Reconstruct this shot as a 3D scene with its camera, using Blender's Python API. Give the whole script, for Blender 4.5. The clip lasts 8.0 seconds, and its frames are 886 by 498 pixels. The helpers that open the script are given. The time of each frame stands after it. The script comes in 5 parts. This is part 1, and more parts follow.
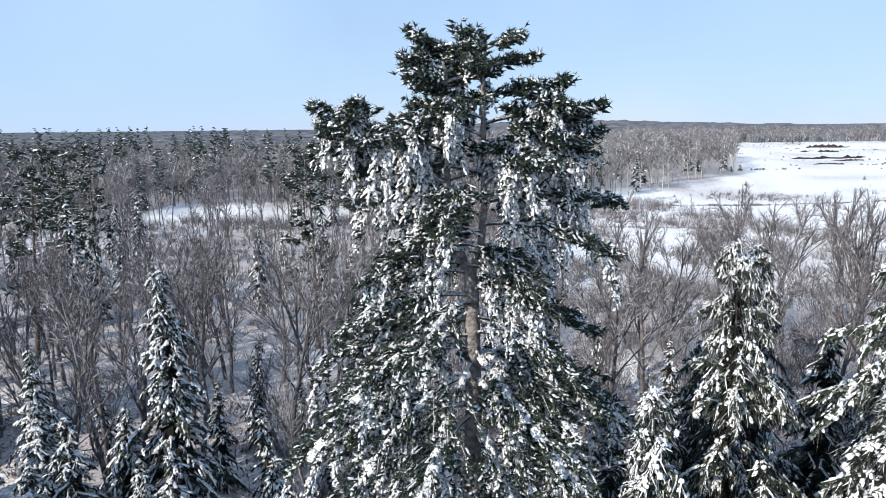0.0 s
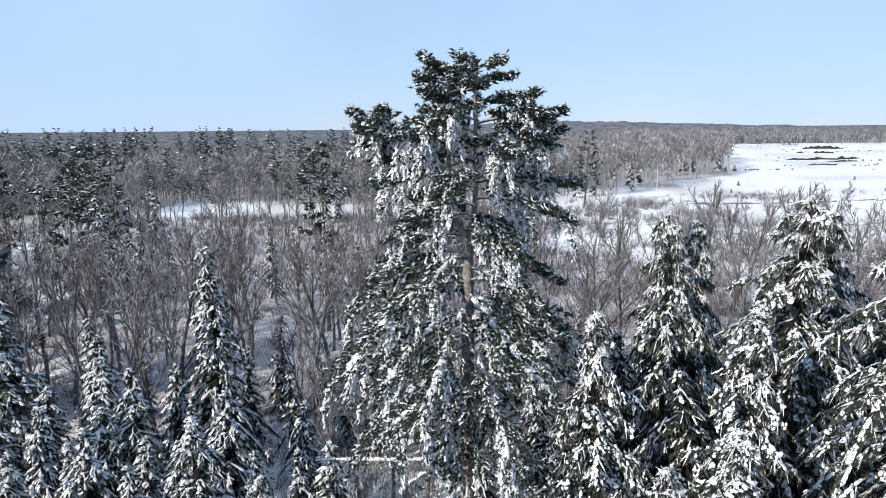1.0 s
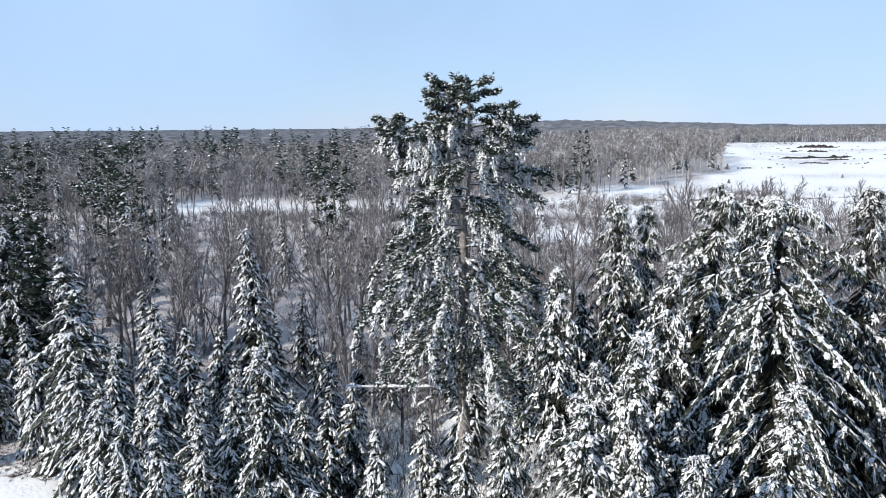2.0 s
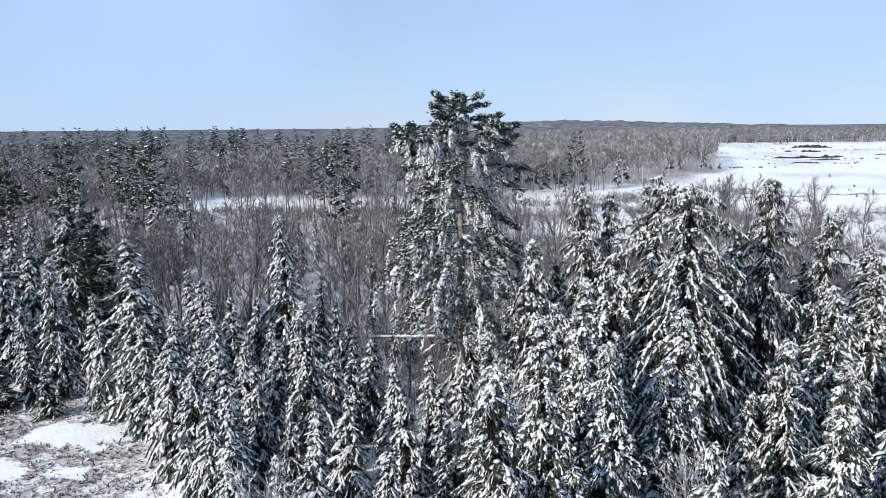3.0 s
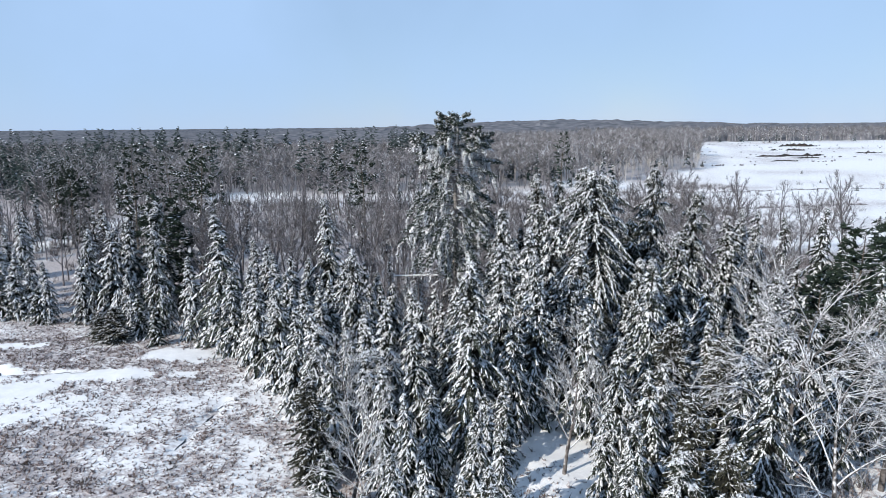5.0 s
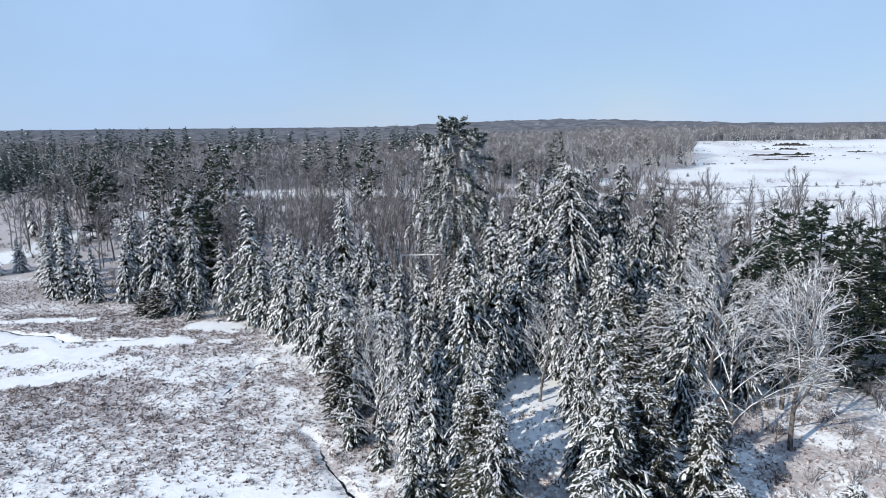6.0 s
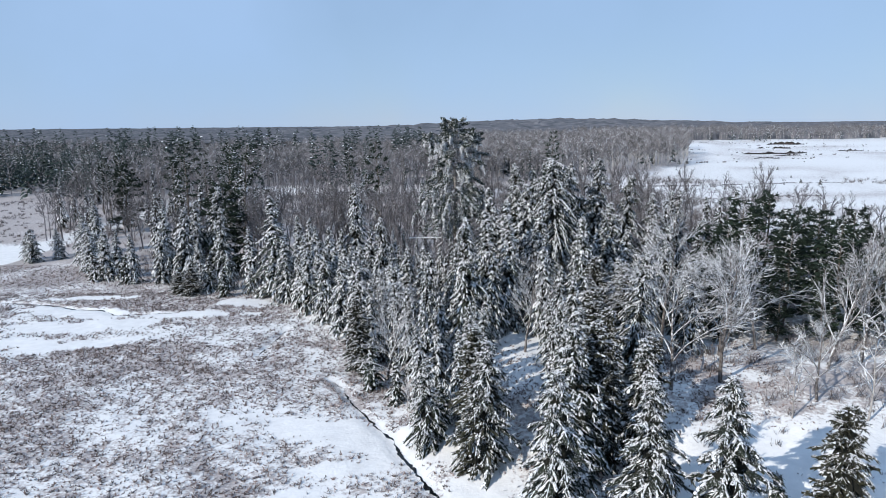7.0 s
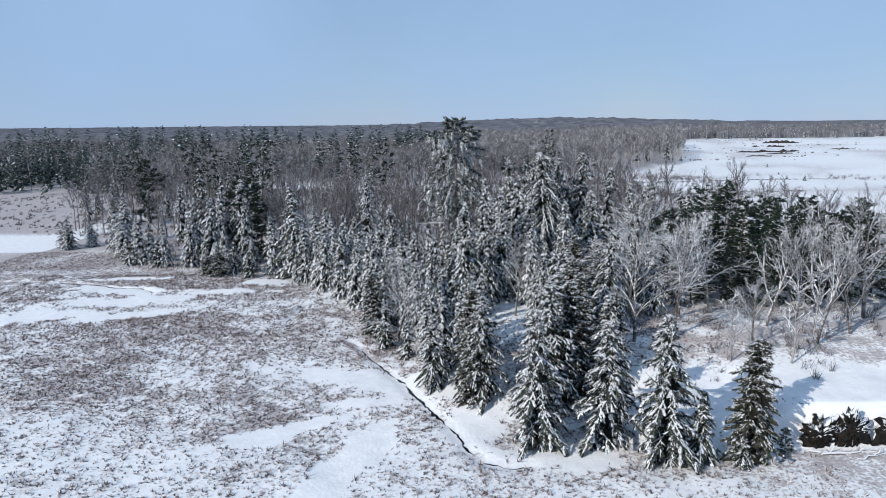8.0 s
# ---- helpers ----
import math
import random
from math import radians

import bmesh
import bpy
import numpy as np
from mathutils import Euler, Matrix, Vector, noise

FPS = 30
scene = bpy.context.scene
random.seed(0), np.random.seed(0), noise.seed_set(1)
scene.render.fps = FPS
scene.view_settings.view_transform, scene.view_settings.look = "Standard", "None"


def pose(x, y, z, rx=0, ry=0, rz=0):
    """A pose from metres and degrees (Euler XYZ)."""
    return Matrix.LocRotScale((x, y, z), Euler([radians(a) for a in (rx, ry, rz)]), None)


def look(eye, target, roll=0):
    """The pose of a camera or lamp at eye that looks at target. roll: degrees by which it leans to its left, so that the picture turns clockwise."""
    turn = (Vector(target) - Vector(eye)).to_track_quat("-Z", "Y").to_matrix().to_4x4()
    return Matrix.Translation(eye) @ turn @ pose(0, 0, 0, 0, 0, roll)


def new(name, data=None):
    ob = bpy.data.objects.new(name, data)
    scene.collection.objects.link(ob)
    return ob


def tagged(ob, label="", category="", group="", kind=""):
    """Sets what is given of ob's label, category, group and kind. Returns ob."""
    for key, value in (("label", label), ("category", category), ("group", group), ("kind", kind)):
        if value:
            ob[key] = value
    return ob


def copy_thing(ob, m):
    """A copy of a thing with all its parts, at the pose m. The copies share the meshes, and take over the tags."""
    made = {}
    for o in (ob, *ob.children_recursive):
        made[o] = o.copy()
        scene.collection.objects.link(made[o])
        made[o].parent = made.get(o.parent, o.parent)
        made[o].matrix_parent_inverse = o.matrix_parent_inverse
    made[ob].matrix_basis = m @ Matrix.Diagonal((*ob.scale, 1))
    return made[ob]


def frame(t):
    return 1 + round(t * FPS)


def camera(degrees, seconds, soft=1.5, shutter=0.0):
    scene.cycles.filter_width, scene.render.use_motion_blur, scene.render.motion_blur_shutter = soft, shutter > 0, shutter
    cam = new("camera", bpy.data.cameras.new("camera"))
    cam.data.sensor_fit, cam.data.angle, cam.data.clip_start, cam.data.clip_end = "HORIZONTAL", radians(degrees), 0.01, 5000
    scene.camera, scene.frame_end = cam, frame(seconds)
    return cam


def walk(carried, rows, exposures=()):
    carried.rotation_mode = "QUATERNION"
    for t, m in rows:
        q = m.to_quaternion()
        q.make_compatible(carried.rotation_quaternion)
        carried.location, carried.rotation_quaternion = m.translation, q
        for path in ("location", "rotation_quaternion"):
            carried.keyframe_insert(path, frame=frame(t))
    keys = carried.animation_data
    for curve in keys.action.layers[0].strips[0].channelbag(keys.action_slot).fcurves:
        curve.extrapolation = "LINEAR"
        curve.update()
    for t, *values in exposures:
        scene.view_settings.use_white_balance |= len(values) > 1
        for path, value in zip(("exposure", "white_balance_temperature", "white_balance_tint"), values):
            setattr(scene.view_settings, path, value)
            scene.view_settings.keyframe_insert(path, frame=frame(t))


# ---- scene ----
cam = camera(66.0, 8.0, soft=0.9)
METRES, EYE, TILT, LEAN, TURN = 56.0, 25.5, -10.24, 0.6, 0.0
ROWS = [
    (0.0, 0.0000, 0.0000, 0.0000, 0.00, 0.00, -0.00),
    (0.5, -0.0008, -0.0562, -0.0115, -0.00, 0.09, -0.07),
    (1.0, -0.0019, -0.1227, -0.0231, -0.01, 0.07, -0.10),
    (1.5, -0.0028, -0.1966, -0.0348, -0.03, 0.04, -0.14),
    (2.0, -0.0038, -0.2760, -0.0464, -0.06, -0.03, -0.11),
    (3.5, -0.0074, -0.5533, -0.0864, -0.08, -0.04, -0.12),
    (4.0, -0.0081, -0.6559, -0.1003, -0.11, -0.08, -0.09),
    (4.5, -0.0086, -0.7619, -0.1144, -0.13, -0.11, -0.06),
    (6.0, -0.0133, -1.0934, -0.1636, -0.18, -0.18, -0.02),
    (6.5, -0.0158, -1.2066, -0.1820, -0.18, -0.22, -0.01),
    (7.0, -0.0187, -1.3210, -0.2020, -0.16, -0.25, -0.03),
    (7.5, -0.0217, -1.4351, -0.2219, -0.15, -0.30, -0.02),
    (8.0, -0.0247, -1.5480, -0.2434, -0.13, -0.34, -0.04),
]
EXPOSURES = [(0.0, 0.19, 6520, 10), (2.0, 0.14, 6500, 10), (5.0, -0.04, 6320, 10), (6.5, -0.15, 6250, 10), (8.0, -0.35, 6180, 10)]
walk(cam, [(t, pose(0, 0, EYE, TILT, LEAN, TURN) @ pose(METRES * x, METRES * y, METRES * z, 90 + pitch, roll, yaw)) for t, x, y, z, yaw, pitch, roll in ROWS], EXPOSURES)

# ---- world, sun, exposure ----
SUN_AZ, SUN_EL = 229.0, 27.0            # compass-like: degrees from +y turning to +x, where the sun stands
world = bpy.data.worlds.new("sky")
scene.world = world
world.use_nodes = True
wn = world.node_tree.nodes
sky = wn.new("ShaderNodeTexSky")
sky.sky_type, sky.sun_disc = "NISHITA", False
sky.sun_elevation, sky.sun_rotation = radians(SUN_EL), radians(SUN_AZ)
sky.altitude, sky.air_density, sky.dust_density, sky.ozone_density = 100.0, 1.0, 0.0, 2.5
wn["Background"].inputs["Strength"].default_value = 0.085
veil, streak, span = wn.new("ShaderNodeMix"), wn.new("ShaderNodeTexNoise"), wn.new("ShaderNodeMapRange")
veil.data_type = "RGBA"
streak.inputs["Scale"].default_value, streak.inputs["Detail"].default_value = 3.0, 4.0
span.inputs["From Min"].default_value, span.inputs["From Max"].default_value = 0.3, 0.7
span.inputs["To Min"].default_value, span.inputs["To Max"].default_value = 0.64, 0.92
veil.inputs["B"].default_value = (5.55, 7.95, 11.6, 1)          # pale blue of a thin veil of cloud, at the sky's own scale
where, height, thin, cover = wn.new("ShaderNodeTexCoord"), wn.new("ShaderNodeSeparateXYZ"), wn.new("ShaderNodeMapRange"), wn.new("ShaderNodeMath")
thin.inputs["From Min"].default_value, thin.inputs["From Max"].default_value = 0.18, 0.75       # thinner overhead than towards the skyline
thin.inputs["To Min"].default_value, thin.inputs["To Max"].default_value = 1.0, 0.8
cover.operation = "MULTIPLY"
for a, b in ((where.outputs["Generated"], height.inputs[0]), (height.outputs["Z"], thin.inputs["Value"]), (thin.outputs[0], cover.inputs[1]), (streak.outputs["Fac"], span.inputs["Value"]), (span.outputs[0], cover.inputs[0]), (cover.outputs[0], veil.inputs["Factor"]), (sky.outputs[0], veil.inputs["A"]), (veil.outputs["Result"], wn["Background"].inputs["Color"])):
    world.node_tree.links.new(a, b)
sun = new("sun", bpy.data.lights.new("sun", "SUN"))
sun.data.energy, sun.data.angle, sun.data.color = 5.0, radians(0.5), (1.0, 0.93, 0.83)
SUN_WAY = Vector((math.sin(radians(SUN_AZ)) * math.cos(radians(SUN_EL)), math.cos(radians(SUN_AZ)) * math.cos(radians(SUN_EL)), math.sin(radians(SUN_EL))))
sun.matrix_basis = look(tuple(SUN_WAY * 300), (0, 0, 0))


# ---- materials ----
def material(name, stops, scale=8.0, rough=0.8, bump=0.0, bump_scale=20.0, tint=0.0, snow=0.0, snow_from=0.35, flecks=None):
    """Noise-mixed colour; tint: how much it varies from object to object; snow: share of snow lying on faces that look up;
    flecks: scale, from, to and colour of a second, ragged layer showing through."""
    m = bpy.data.materials.new(name)
    m.use_nodes = True
    n, l = m.node_tree.nodes, m.node_tree.links
    bsdf = n["Principled BSDF"]
    co = n.new("ShaderNodeNewGeometry")
    fine = n.new("ShaderNodeTexNoise")
    fine.inputs["Scale"].default_value, fine.inputs["Detail"].default_value = scale, 5.0
    l.new(co.outputs["Position"], fine.inputs["Vector"])
    ramp = n.new("ShaderNodeValToRGB")
    while len(ramp.color_ramp.elements) < len(stops):
        ramp.color_ramp.elements.new(0.5)
    for e, (at, c) in zip(ramp.color_ramp.elements, stops):
        e.position, e.color = at, (*c, 1)
    l.new(fine.outputs["Fac"], ramp.inputs["Fac"])
    colour = ramp.outputs["Color"]
    if tint:
        info, hue = n.new("ShaderNodeObjectInfo"), n.new("ShaderNodeHueSaturation")
        span = n.new("ShaderNodeMapRange")
        span.inputs["To Min"].default_value, span.inputs["To Max"].default_value = 1 - tint, 1 + tint
        l.new(info.outputs["Random"], span.inputs["Value"])
        l.new(span.outputs[0], hue.inputs["Value"])
        l.new(colour, hue.inputs["Color"])
        colour = hue.outputs["Color"]
    if snow:
        sep, up, mix = n.new("ShaderNodeSeparateXYZ"), n.new("ShaderNodeMapRange"), n.new("ShaderNodeMix")
        mix.data_type = "RGBA"
        l.new(co.outputs["Normal"], sep.inputs[0])
        wob = n.new("ShaderNodeMath")
        wob.operation = "MULTIPLY_ADD"
        l.new(fine.outputs["Fac"], wob.inputs[0])
        wob.inputs[1].default_value = 0.8
        l.new(sep.outputs["Z"], wob.inputs[2])
        up.inputs["From Min"].default_value, up.inputs["From Max"].default_value = snow_from + 0.35, snow_from + 0.55
        up.inputs["To Max"].default_value = snow
        l.new(wob.outputs[0], up.inputs["Value"])
        l.new(up.outputs[0], mix.inputs["Factor"])
        l.new(colour, mix.inputs["A"])
        mix.inputs["B"].default_value = (0.82, 0.84, 0.87, 1)
        colour = mix.outputs["Result"]
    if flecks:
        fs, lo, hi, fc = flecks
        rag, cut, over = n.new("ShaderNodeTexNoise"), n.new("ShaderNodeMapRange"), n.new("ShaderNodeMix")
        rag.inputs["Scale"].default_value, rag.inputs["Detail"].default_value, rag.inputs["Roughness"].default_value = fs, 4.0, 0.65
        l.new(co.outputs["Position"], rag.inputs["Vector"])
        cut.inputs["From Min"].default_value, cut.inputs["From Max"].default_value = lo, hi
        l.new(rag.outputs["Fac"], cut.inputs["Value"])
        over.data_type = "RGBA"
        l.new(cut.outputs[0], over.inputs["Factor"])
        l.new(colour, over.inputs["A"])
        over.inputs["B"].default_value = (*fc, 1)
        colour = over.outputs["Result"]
    l.new(colour, bsdf.inputs["Base Color"])
    bsdf.inputs["Roughness"].default_value = rough
    bsdf.inputs["Specular IOR Level"].default_value = 0.25
    if bump:
        coarse, b = n.new("ShaderNodeTexNoise"), n.new("ShaderNodeBump")
        coarse.inputs["Scale"].default_value, coarse.inputs["Detail"].default_value = bump_scale, 6.0
        l.new(co.outputs["Position"], coarse.inputs["Vector"])
        l.new(coarse.outputs["Fac"], b.inputs["Height"])
        b.inputs["Strength"].default_value, b.inputs["Distance"].default_value = bump, 0.1
        l.new(b.outputs[0], bsdf.inputs["Normal"])
    return m


SNOW = material("snow", [(0.3, (0.78, 0.80, 0.84)), (0.7, (0.90, 0.91, 0.93))], 3.0, 0.65, 0.6, 9.0)
BOUGH_SNOW = material("snow_on_boughs", [(0.3, (0.74, 0.76, 0.80)), (0.7, (0.90, 0.91, 0.93))], 3.0, 0.65, 0.7, 11.0, 0.0, 0.0, 0.35, (12.0, 0.545, 0.60, (0.030, 0.034, 0.028)))
PINE_SNOW = material("snow_on_pine", [(0.3, (0.74, 0.76, 0.80)), (0.7, (0.90, 0.91, 0.93))], 3.0, 0.65, 0.7, 14.0, 0.0, 0.0, 0.35, (13.0, 0.515, 0.60, (0.045, 0.055, 0.045)))
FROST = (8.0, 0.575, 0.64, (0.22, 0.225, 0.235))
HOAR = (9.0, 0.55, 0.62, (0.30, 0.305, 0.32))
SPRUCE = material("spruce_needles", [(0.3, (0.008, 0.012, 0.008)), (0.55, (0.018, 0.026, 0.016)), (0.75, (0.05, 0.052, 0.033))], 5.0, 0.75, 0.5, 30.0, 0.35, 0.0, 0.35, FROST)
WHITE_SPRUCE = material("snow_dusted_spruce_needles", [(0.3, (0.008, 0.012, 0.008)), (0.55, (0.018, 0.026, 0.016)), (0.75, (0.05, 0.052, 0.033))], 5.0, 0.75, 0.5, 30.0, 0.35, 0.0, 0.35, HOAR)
# near-black and free of snow: the crown's inner shade is in this colour
INNER_SHADE = material("shade_dark_inner_boughs", [(0.35, (0.006, 0.007, 0.005)), (0.65, (0.015, 0.015, 0.011))], 4.0, 0.9, 0.5, 20.0, 0.2)
PINE = material("pine_needles", [(0.3, (0.008, 0.014, 0.009)), (0.6, (0.020, 0.033, 0.021)), (0.8, (0.05, 0.058, 0.038))], 4.0, 0.7, 0.4, 30.0, 0.25)
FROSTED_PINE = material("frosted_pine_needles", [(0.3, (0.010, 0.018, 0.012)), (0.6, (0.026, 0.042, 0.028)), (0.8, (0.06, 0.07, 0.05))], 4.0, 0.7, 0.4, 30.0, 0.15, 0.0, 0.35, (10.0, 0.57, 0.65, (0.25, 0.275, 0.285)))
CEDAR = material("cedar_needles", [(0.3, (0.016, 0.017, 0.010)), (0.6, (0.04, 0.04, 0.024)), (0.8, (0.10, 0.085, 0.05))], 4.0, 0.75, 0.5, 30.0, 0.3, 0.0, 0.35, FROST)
BARK = material("conifer_bark", [(0.35, (0.045, 0.036, 0.030)), (0.65, (0.14, 0.12, 0.10))], 6.0, 0.9, 0.8, 18.0, 0.2, 0.8, 0.25)
PINE_BARK = material("pine_bark", [(0.35, (0.13, 0.118, 0.11)), (0.65, (0.33, 0.31, 0.295))], 5.0, 0.9, 0.8, 14.0, 0.0, 0.85, 0.35)
FROSTED = material("snowy_hardwood_bark", [(0.35, (0.07, 0.06, 0.055)), (0.65, (0.22, 0.20, 0.19))], 4.0, 0.9, 0.5, 20.0, 0.2, 0.9, 0.15)
RIME = material("snow_coated_twigs", [(0.35, (0.13, 0.123, 0.12)), (0.65, (0.36, 0.355, 0.36))], 3.0, 0.85, 0.4, 20.0, 0.2, 0.9, 0.2)
TWIG = material("hardwood_bark", [(0.35, (0.068, 0.062, 0.065)), (0.65, (0.21, 0.196, 0.204))], 4.0, 0.9, 0.5, 20.0, 0.35, 0.42, 0.46)
PALE = material("aspen_bark", [(0.35, (0.25, 0.235, 0.225)), (0.65, (0.48, 0.46, 0.44))], 3.0, 0.9, 0.3, 10.0, 0.2, 0.6, 0.4)
FAR_TWIG = material("far_hardwood", [(0.35, (0.092, 0.088, 0.091)), (0.65, (0.23, 0.218, 0.224))], 0.15, 0.9, 0.0, 10.0, 0.0, 0.45, 0.5)
FAR_GREEN = material("far_conifer", [(0.35, (0.014, 0.024, 0.022)), (0.65, (0.045, 0.065, 0.058))], 0.5, 0.8, 0.0, 10.0, 0.0, 0.0, 0.35, (0.9, 0.59, 0.66, (0.45, 0.48, 0.52)))
# lightened and blued: distance haze is put into the forest's colour
CANOPY = material("haze_tinted_canopy", [(0.36, (0.080, 0.086, 0.096)), (0.52, (0.138, 0.138, 0.150)), (0.66, (0.225, 0.220, 0.233))], 0.06, 0.95, 0.4, 0.12)
STRAW = material("meadow_grass", [(0.35, (0.09, 0.072, 0.064)), (0.55, (0.225, 0.172, 0.158)), (0.7, (0.42, 0.345, 0.322))], 1.2, 0.9, 0.0, 10.0, 0.0, 0.48, 0.4)
BRUSH = material("brush_twigs", [(0.35, (0.08, 0.068, 0.066)), (0.65, (0.21, 0.19, 0.19))], 0.8, 0.9, 0.0, 10.0, 0.0, 0.45, 0.6)
WATER = material("creek_water", [(0.4, (0.006, 0.008, 0.010)), (0.6, (0.015, 0.018, 0.020))], 1.0, 0.08, 0.1, 3.0)
EARTH = material("wet_earth", [(0.4, (0.006, 0.0055, 0.005)), (0.65, (0.022, 0.018, 0.015))], 3.0, 0.9, 0.9, 8.0, 0.0, 0.95, 0.36)
BANK = material("bare_bank", [(0.4, (0.018, 0.015, 0.014)), (0.65, (0.075, 0.060, 0.052))], 0.6, 0.9, 0.5, 2.0)
DEADWOOD = material("dead_wood", [(0.4, (0.16, 0.14, 0.125)), (0.65, (0.34, 0.31, 0.28))], 6.0, 0.9, 0.6, 20.0, 0.0, 1.0, 0.1)


# ---- mesh building ----
rng = np.random.default_rng(7)


class Bag:
    """Gathers vertices and triangles of one mesh."""

    def __init__(self):
        self.v, self.f, self.n = [], [], 0

    def add(self, v, f):
        self.v.append(np.asarray(v, float))
        self.f.append(np.asarray(f, int) + self.n)
        self.n += len(v)

    def mesh(self, name, mat, smooth=True):
        v, f = np.concatenate(self.v), np.concatenate(self.f)
        me = bpy.data.meshes.new(name)
        me.vertices.add(len(v))
        me.vertices.foreach_set("co", v.ravel())
        me.loops.add(3 * len(f))
        me.loops.foreach_set("vertex_index", f.ravel())
        me.polygons.add(len(f))
        me.polygons.foreach_set("loop_start", np.arange(0, 3 * len(f), 3))
        me.polygons.foreach_set("loop_total", np.full(len(f), 3))
        me.polygons.foreach_set("use_smooth", np.full(len(f), smooth))
        me.materials.append(mat)
        me.update(calc_edges=True)
        return me


def part(name, bag, mat, parent=None, label="", smooth=True):
    ob = new(name, bag.mesh(name, mat, smooth))
    if parent is not None:
        ob.parent = parent
    return tagged(ob, label)


def unit(v):
    return v / np.maximum(np.linalg.norm(v, axis=-1, keepdims=True), 1e-9)


def spindles(bag, p, q, width, height, mid=0.5, hollow=False):
    """Many elongated clumps at once, from p to q, widest at mid; hollow: with no underside, for clumps that lie on others."""
    p, q = np.asarray(p, float), np.asarray(q, float)
    ax = unit(q - p)
    side = unit(np.cross(ax, [0, 0, 1.0]) + 1e-6)
    up = np.cross(side, ax)
    m = p + (q - p) * mid
    w, h = np.broadcast_to(width, len(p))[:, None], np.broadcast_to(height, len(p))[:, None]
    v = np.stack([p, q, m + side * w, m + up * h, m - side * w, m - up * h], 1).reshape(-1, 3)
    if hollow:
        j = rng.uniform(-0.28, 0.28, (2, len(p), 1))
        k = rng.uniform(0.55, 1.25, (2, len(p), 1))
        v = np.stack([p, q, m + (q - p) * j[0] + side * w * k[0], m + up * h, m + (q - p) * j[1] - side * w * k[1]], 1).reshape(-1, 3)
        one = np.array([[0, 2, 3], [0, 3, 4], [1, 3, 2], [1, 4, 3]])
        bag.add(v, (one[None] + 5 * np.arange(len(p))[:, None, None]).reshape(-1, 3))
        return
    one = np.array([[0, 2, 3], [0, 3, 4], [0, 4, 5], [0, 5, 2], [1, 3, 2], [1, 4, 3], [1, 5, 4], [1, 2, 5]])
    bag.add(v, (one[None] + 6 * np.arange(len(p))[:, None, None]).reshape(-1, 3))


def caps(bag, p, q, width, height, r):
    """Many rounded, uneven clumps of snow lying from p to q, open below."""
    n = len(p)
    if not n:
        return
    ax = unit(q - p)
    side = unit(np.cross(ax, [0, 0, 1.0]) + 1e-6)
    up = np.cross(side, ax)
    w, h = np.broadcast_to(width, n)[:, None], np.broadcast_to(height, n)[:, None]
    rows = [p + up * h * 0.2]
    for f, k in ((0.14, 0.8), (0.80, 1.0)):
        m = p + (q - p) * f + r.normal(0, 0.16, (n, 3)) * w
        a, b, c = r.uniform(0.6, 1.35, (3, n, 1))
        rows += [m + side * w * k * a - up * h * 0.45, m + up * h * k * c, m - side * w * k * b - up * h * 0.45]
    v = np.stack(rows + [q - up * h * 0.1], 1).reshape(-1, 3)
    one = [(0, 1, 2), (0, 2, 3), (4, 7, 5), (5, 7, 6), (1, 4, 2), (2, 4, 5), (2, 5, 3), (3, 5, 6)]
    bag.add(v, (np.array(one)[None] + 8 * np.arange(n)[:, None, None]).reshape(-1, 3))


def ribbons(bag, pts, width, height, ragged, r):
    """Many ridged strips at once, each along its own row of points; ragged: how unevenly their edges run."""
    n, k = pts.shape[:2]
    way = unit(np.gradient(pts, axis=1))
    side = unit(np.cross(way, [0, 0, 1.0]) + 1e-6)
    up = np.cross(side, way)
    w, h = width[..., None], height[..., None]
    a, b = r.uniform(1 - ragged, 1 + ragged, (2, n, k, 1))
    v = np.stack([pts + side * w * a - up * h * 0.5, pts + up * h, pts - side * w * b - up * h * 0.5], 2).reshape(-1, 3)
    one = []
    for i in range(k - 1):
        o = 3 * i
        one += [(o, o + 3, o + 1), (o + 1, o + 3, o + 4), (o + 1, o + 4, o + 2), (o + 2, o + 4, o + 5)]
    bag.add(v, (np.array(one)[None] + 3 * k * np.arange(n)[:, None, None]).reshape(-1, 3))


def slivers(bag, p, q, width):
    """Many thin three-cornered blades from p to q."""
    p, q = np.asarray(p, float), np.asarray(q, float)
    side = unit(np.cross(q - p, rng.normal(size=p.shape)))
    w = np.broadcast_to(width, len(p))[:, None]
    v = np.stack([p - side * w, p + side * w, q], 1).reshape(-1, 3)
    bag.add(v, np.arange(3 * len(p)).reshape(-1, 3))


def tube(bag, pts, radii, sides=5):
    """A tapered limb along pts."""
    pts, radii = np.asarray(pts, float), np.asarray(radii, float)
    way = unit(np.gradient(pts, axis=0))
    ref = np.array([0.31, 0.95, 0.05]) if abs(way[0, 2]) > 0.8 else np.array([0, 0, 1.0])
    a = unit(np.cross(way, ref))
    b = np.cross(way, a)
    ang = np.arange(sides) * 2 * math.pi / sides
    v = (pts[:, None] + radii[:, None, None] * (a[:, None] * np.cos(ang)[None, :, None] + b[:, None] * np.sin(ang)[None, :, None])).reshape(-1, 3)
    f = []
    for i in range(len(pts) - 1):
        for j in range(sides):
            k, o = (j + 1) % sides, i * sides
            f += [(o + j, o + k, o + sides + k), (o + j, o + sides + k, o + sides + j)]
    bag.add(v, f)


def smooth(a, b, x):
    t = np.clip((x - a) / (b - a), 0, 1)
    return t * t * (3 - 2 * t)


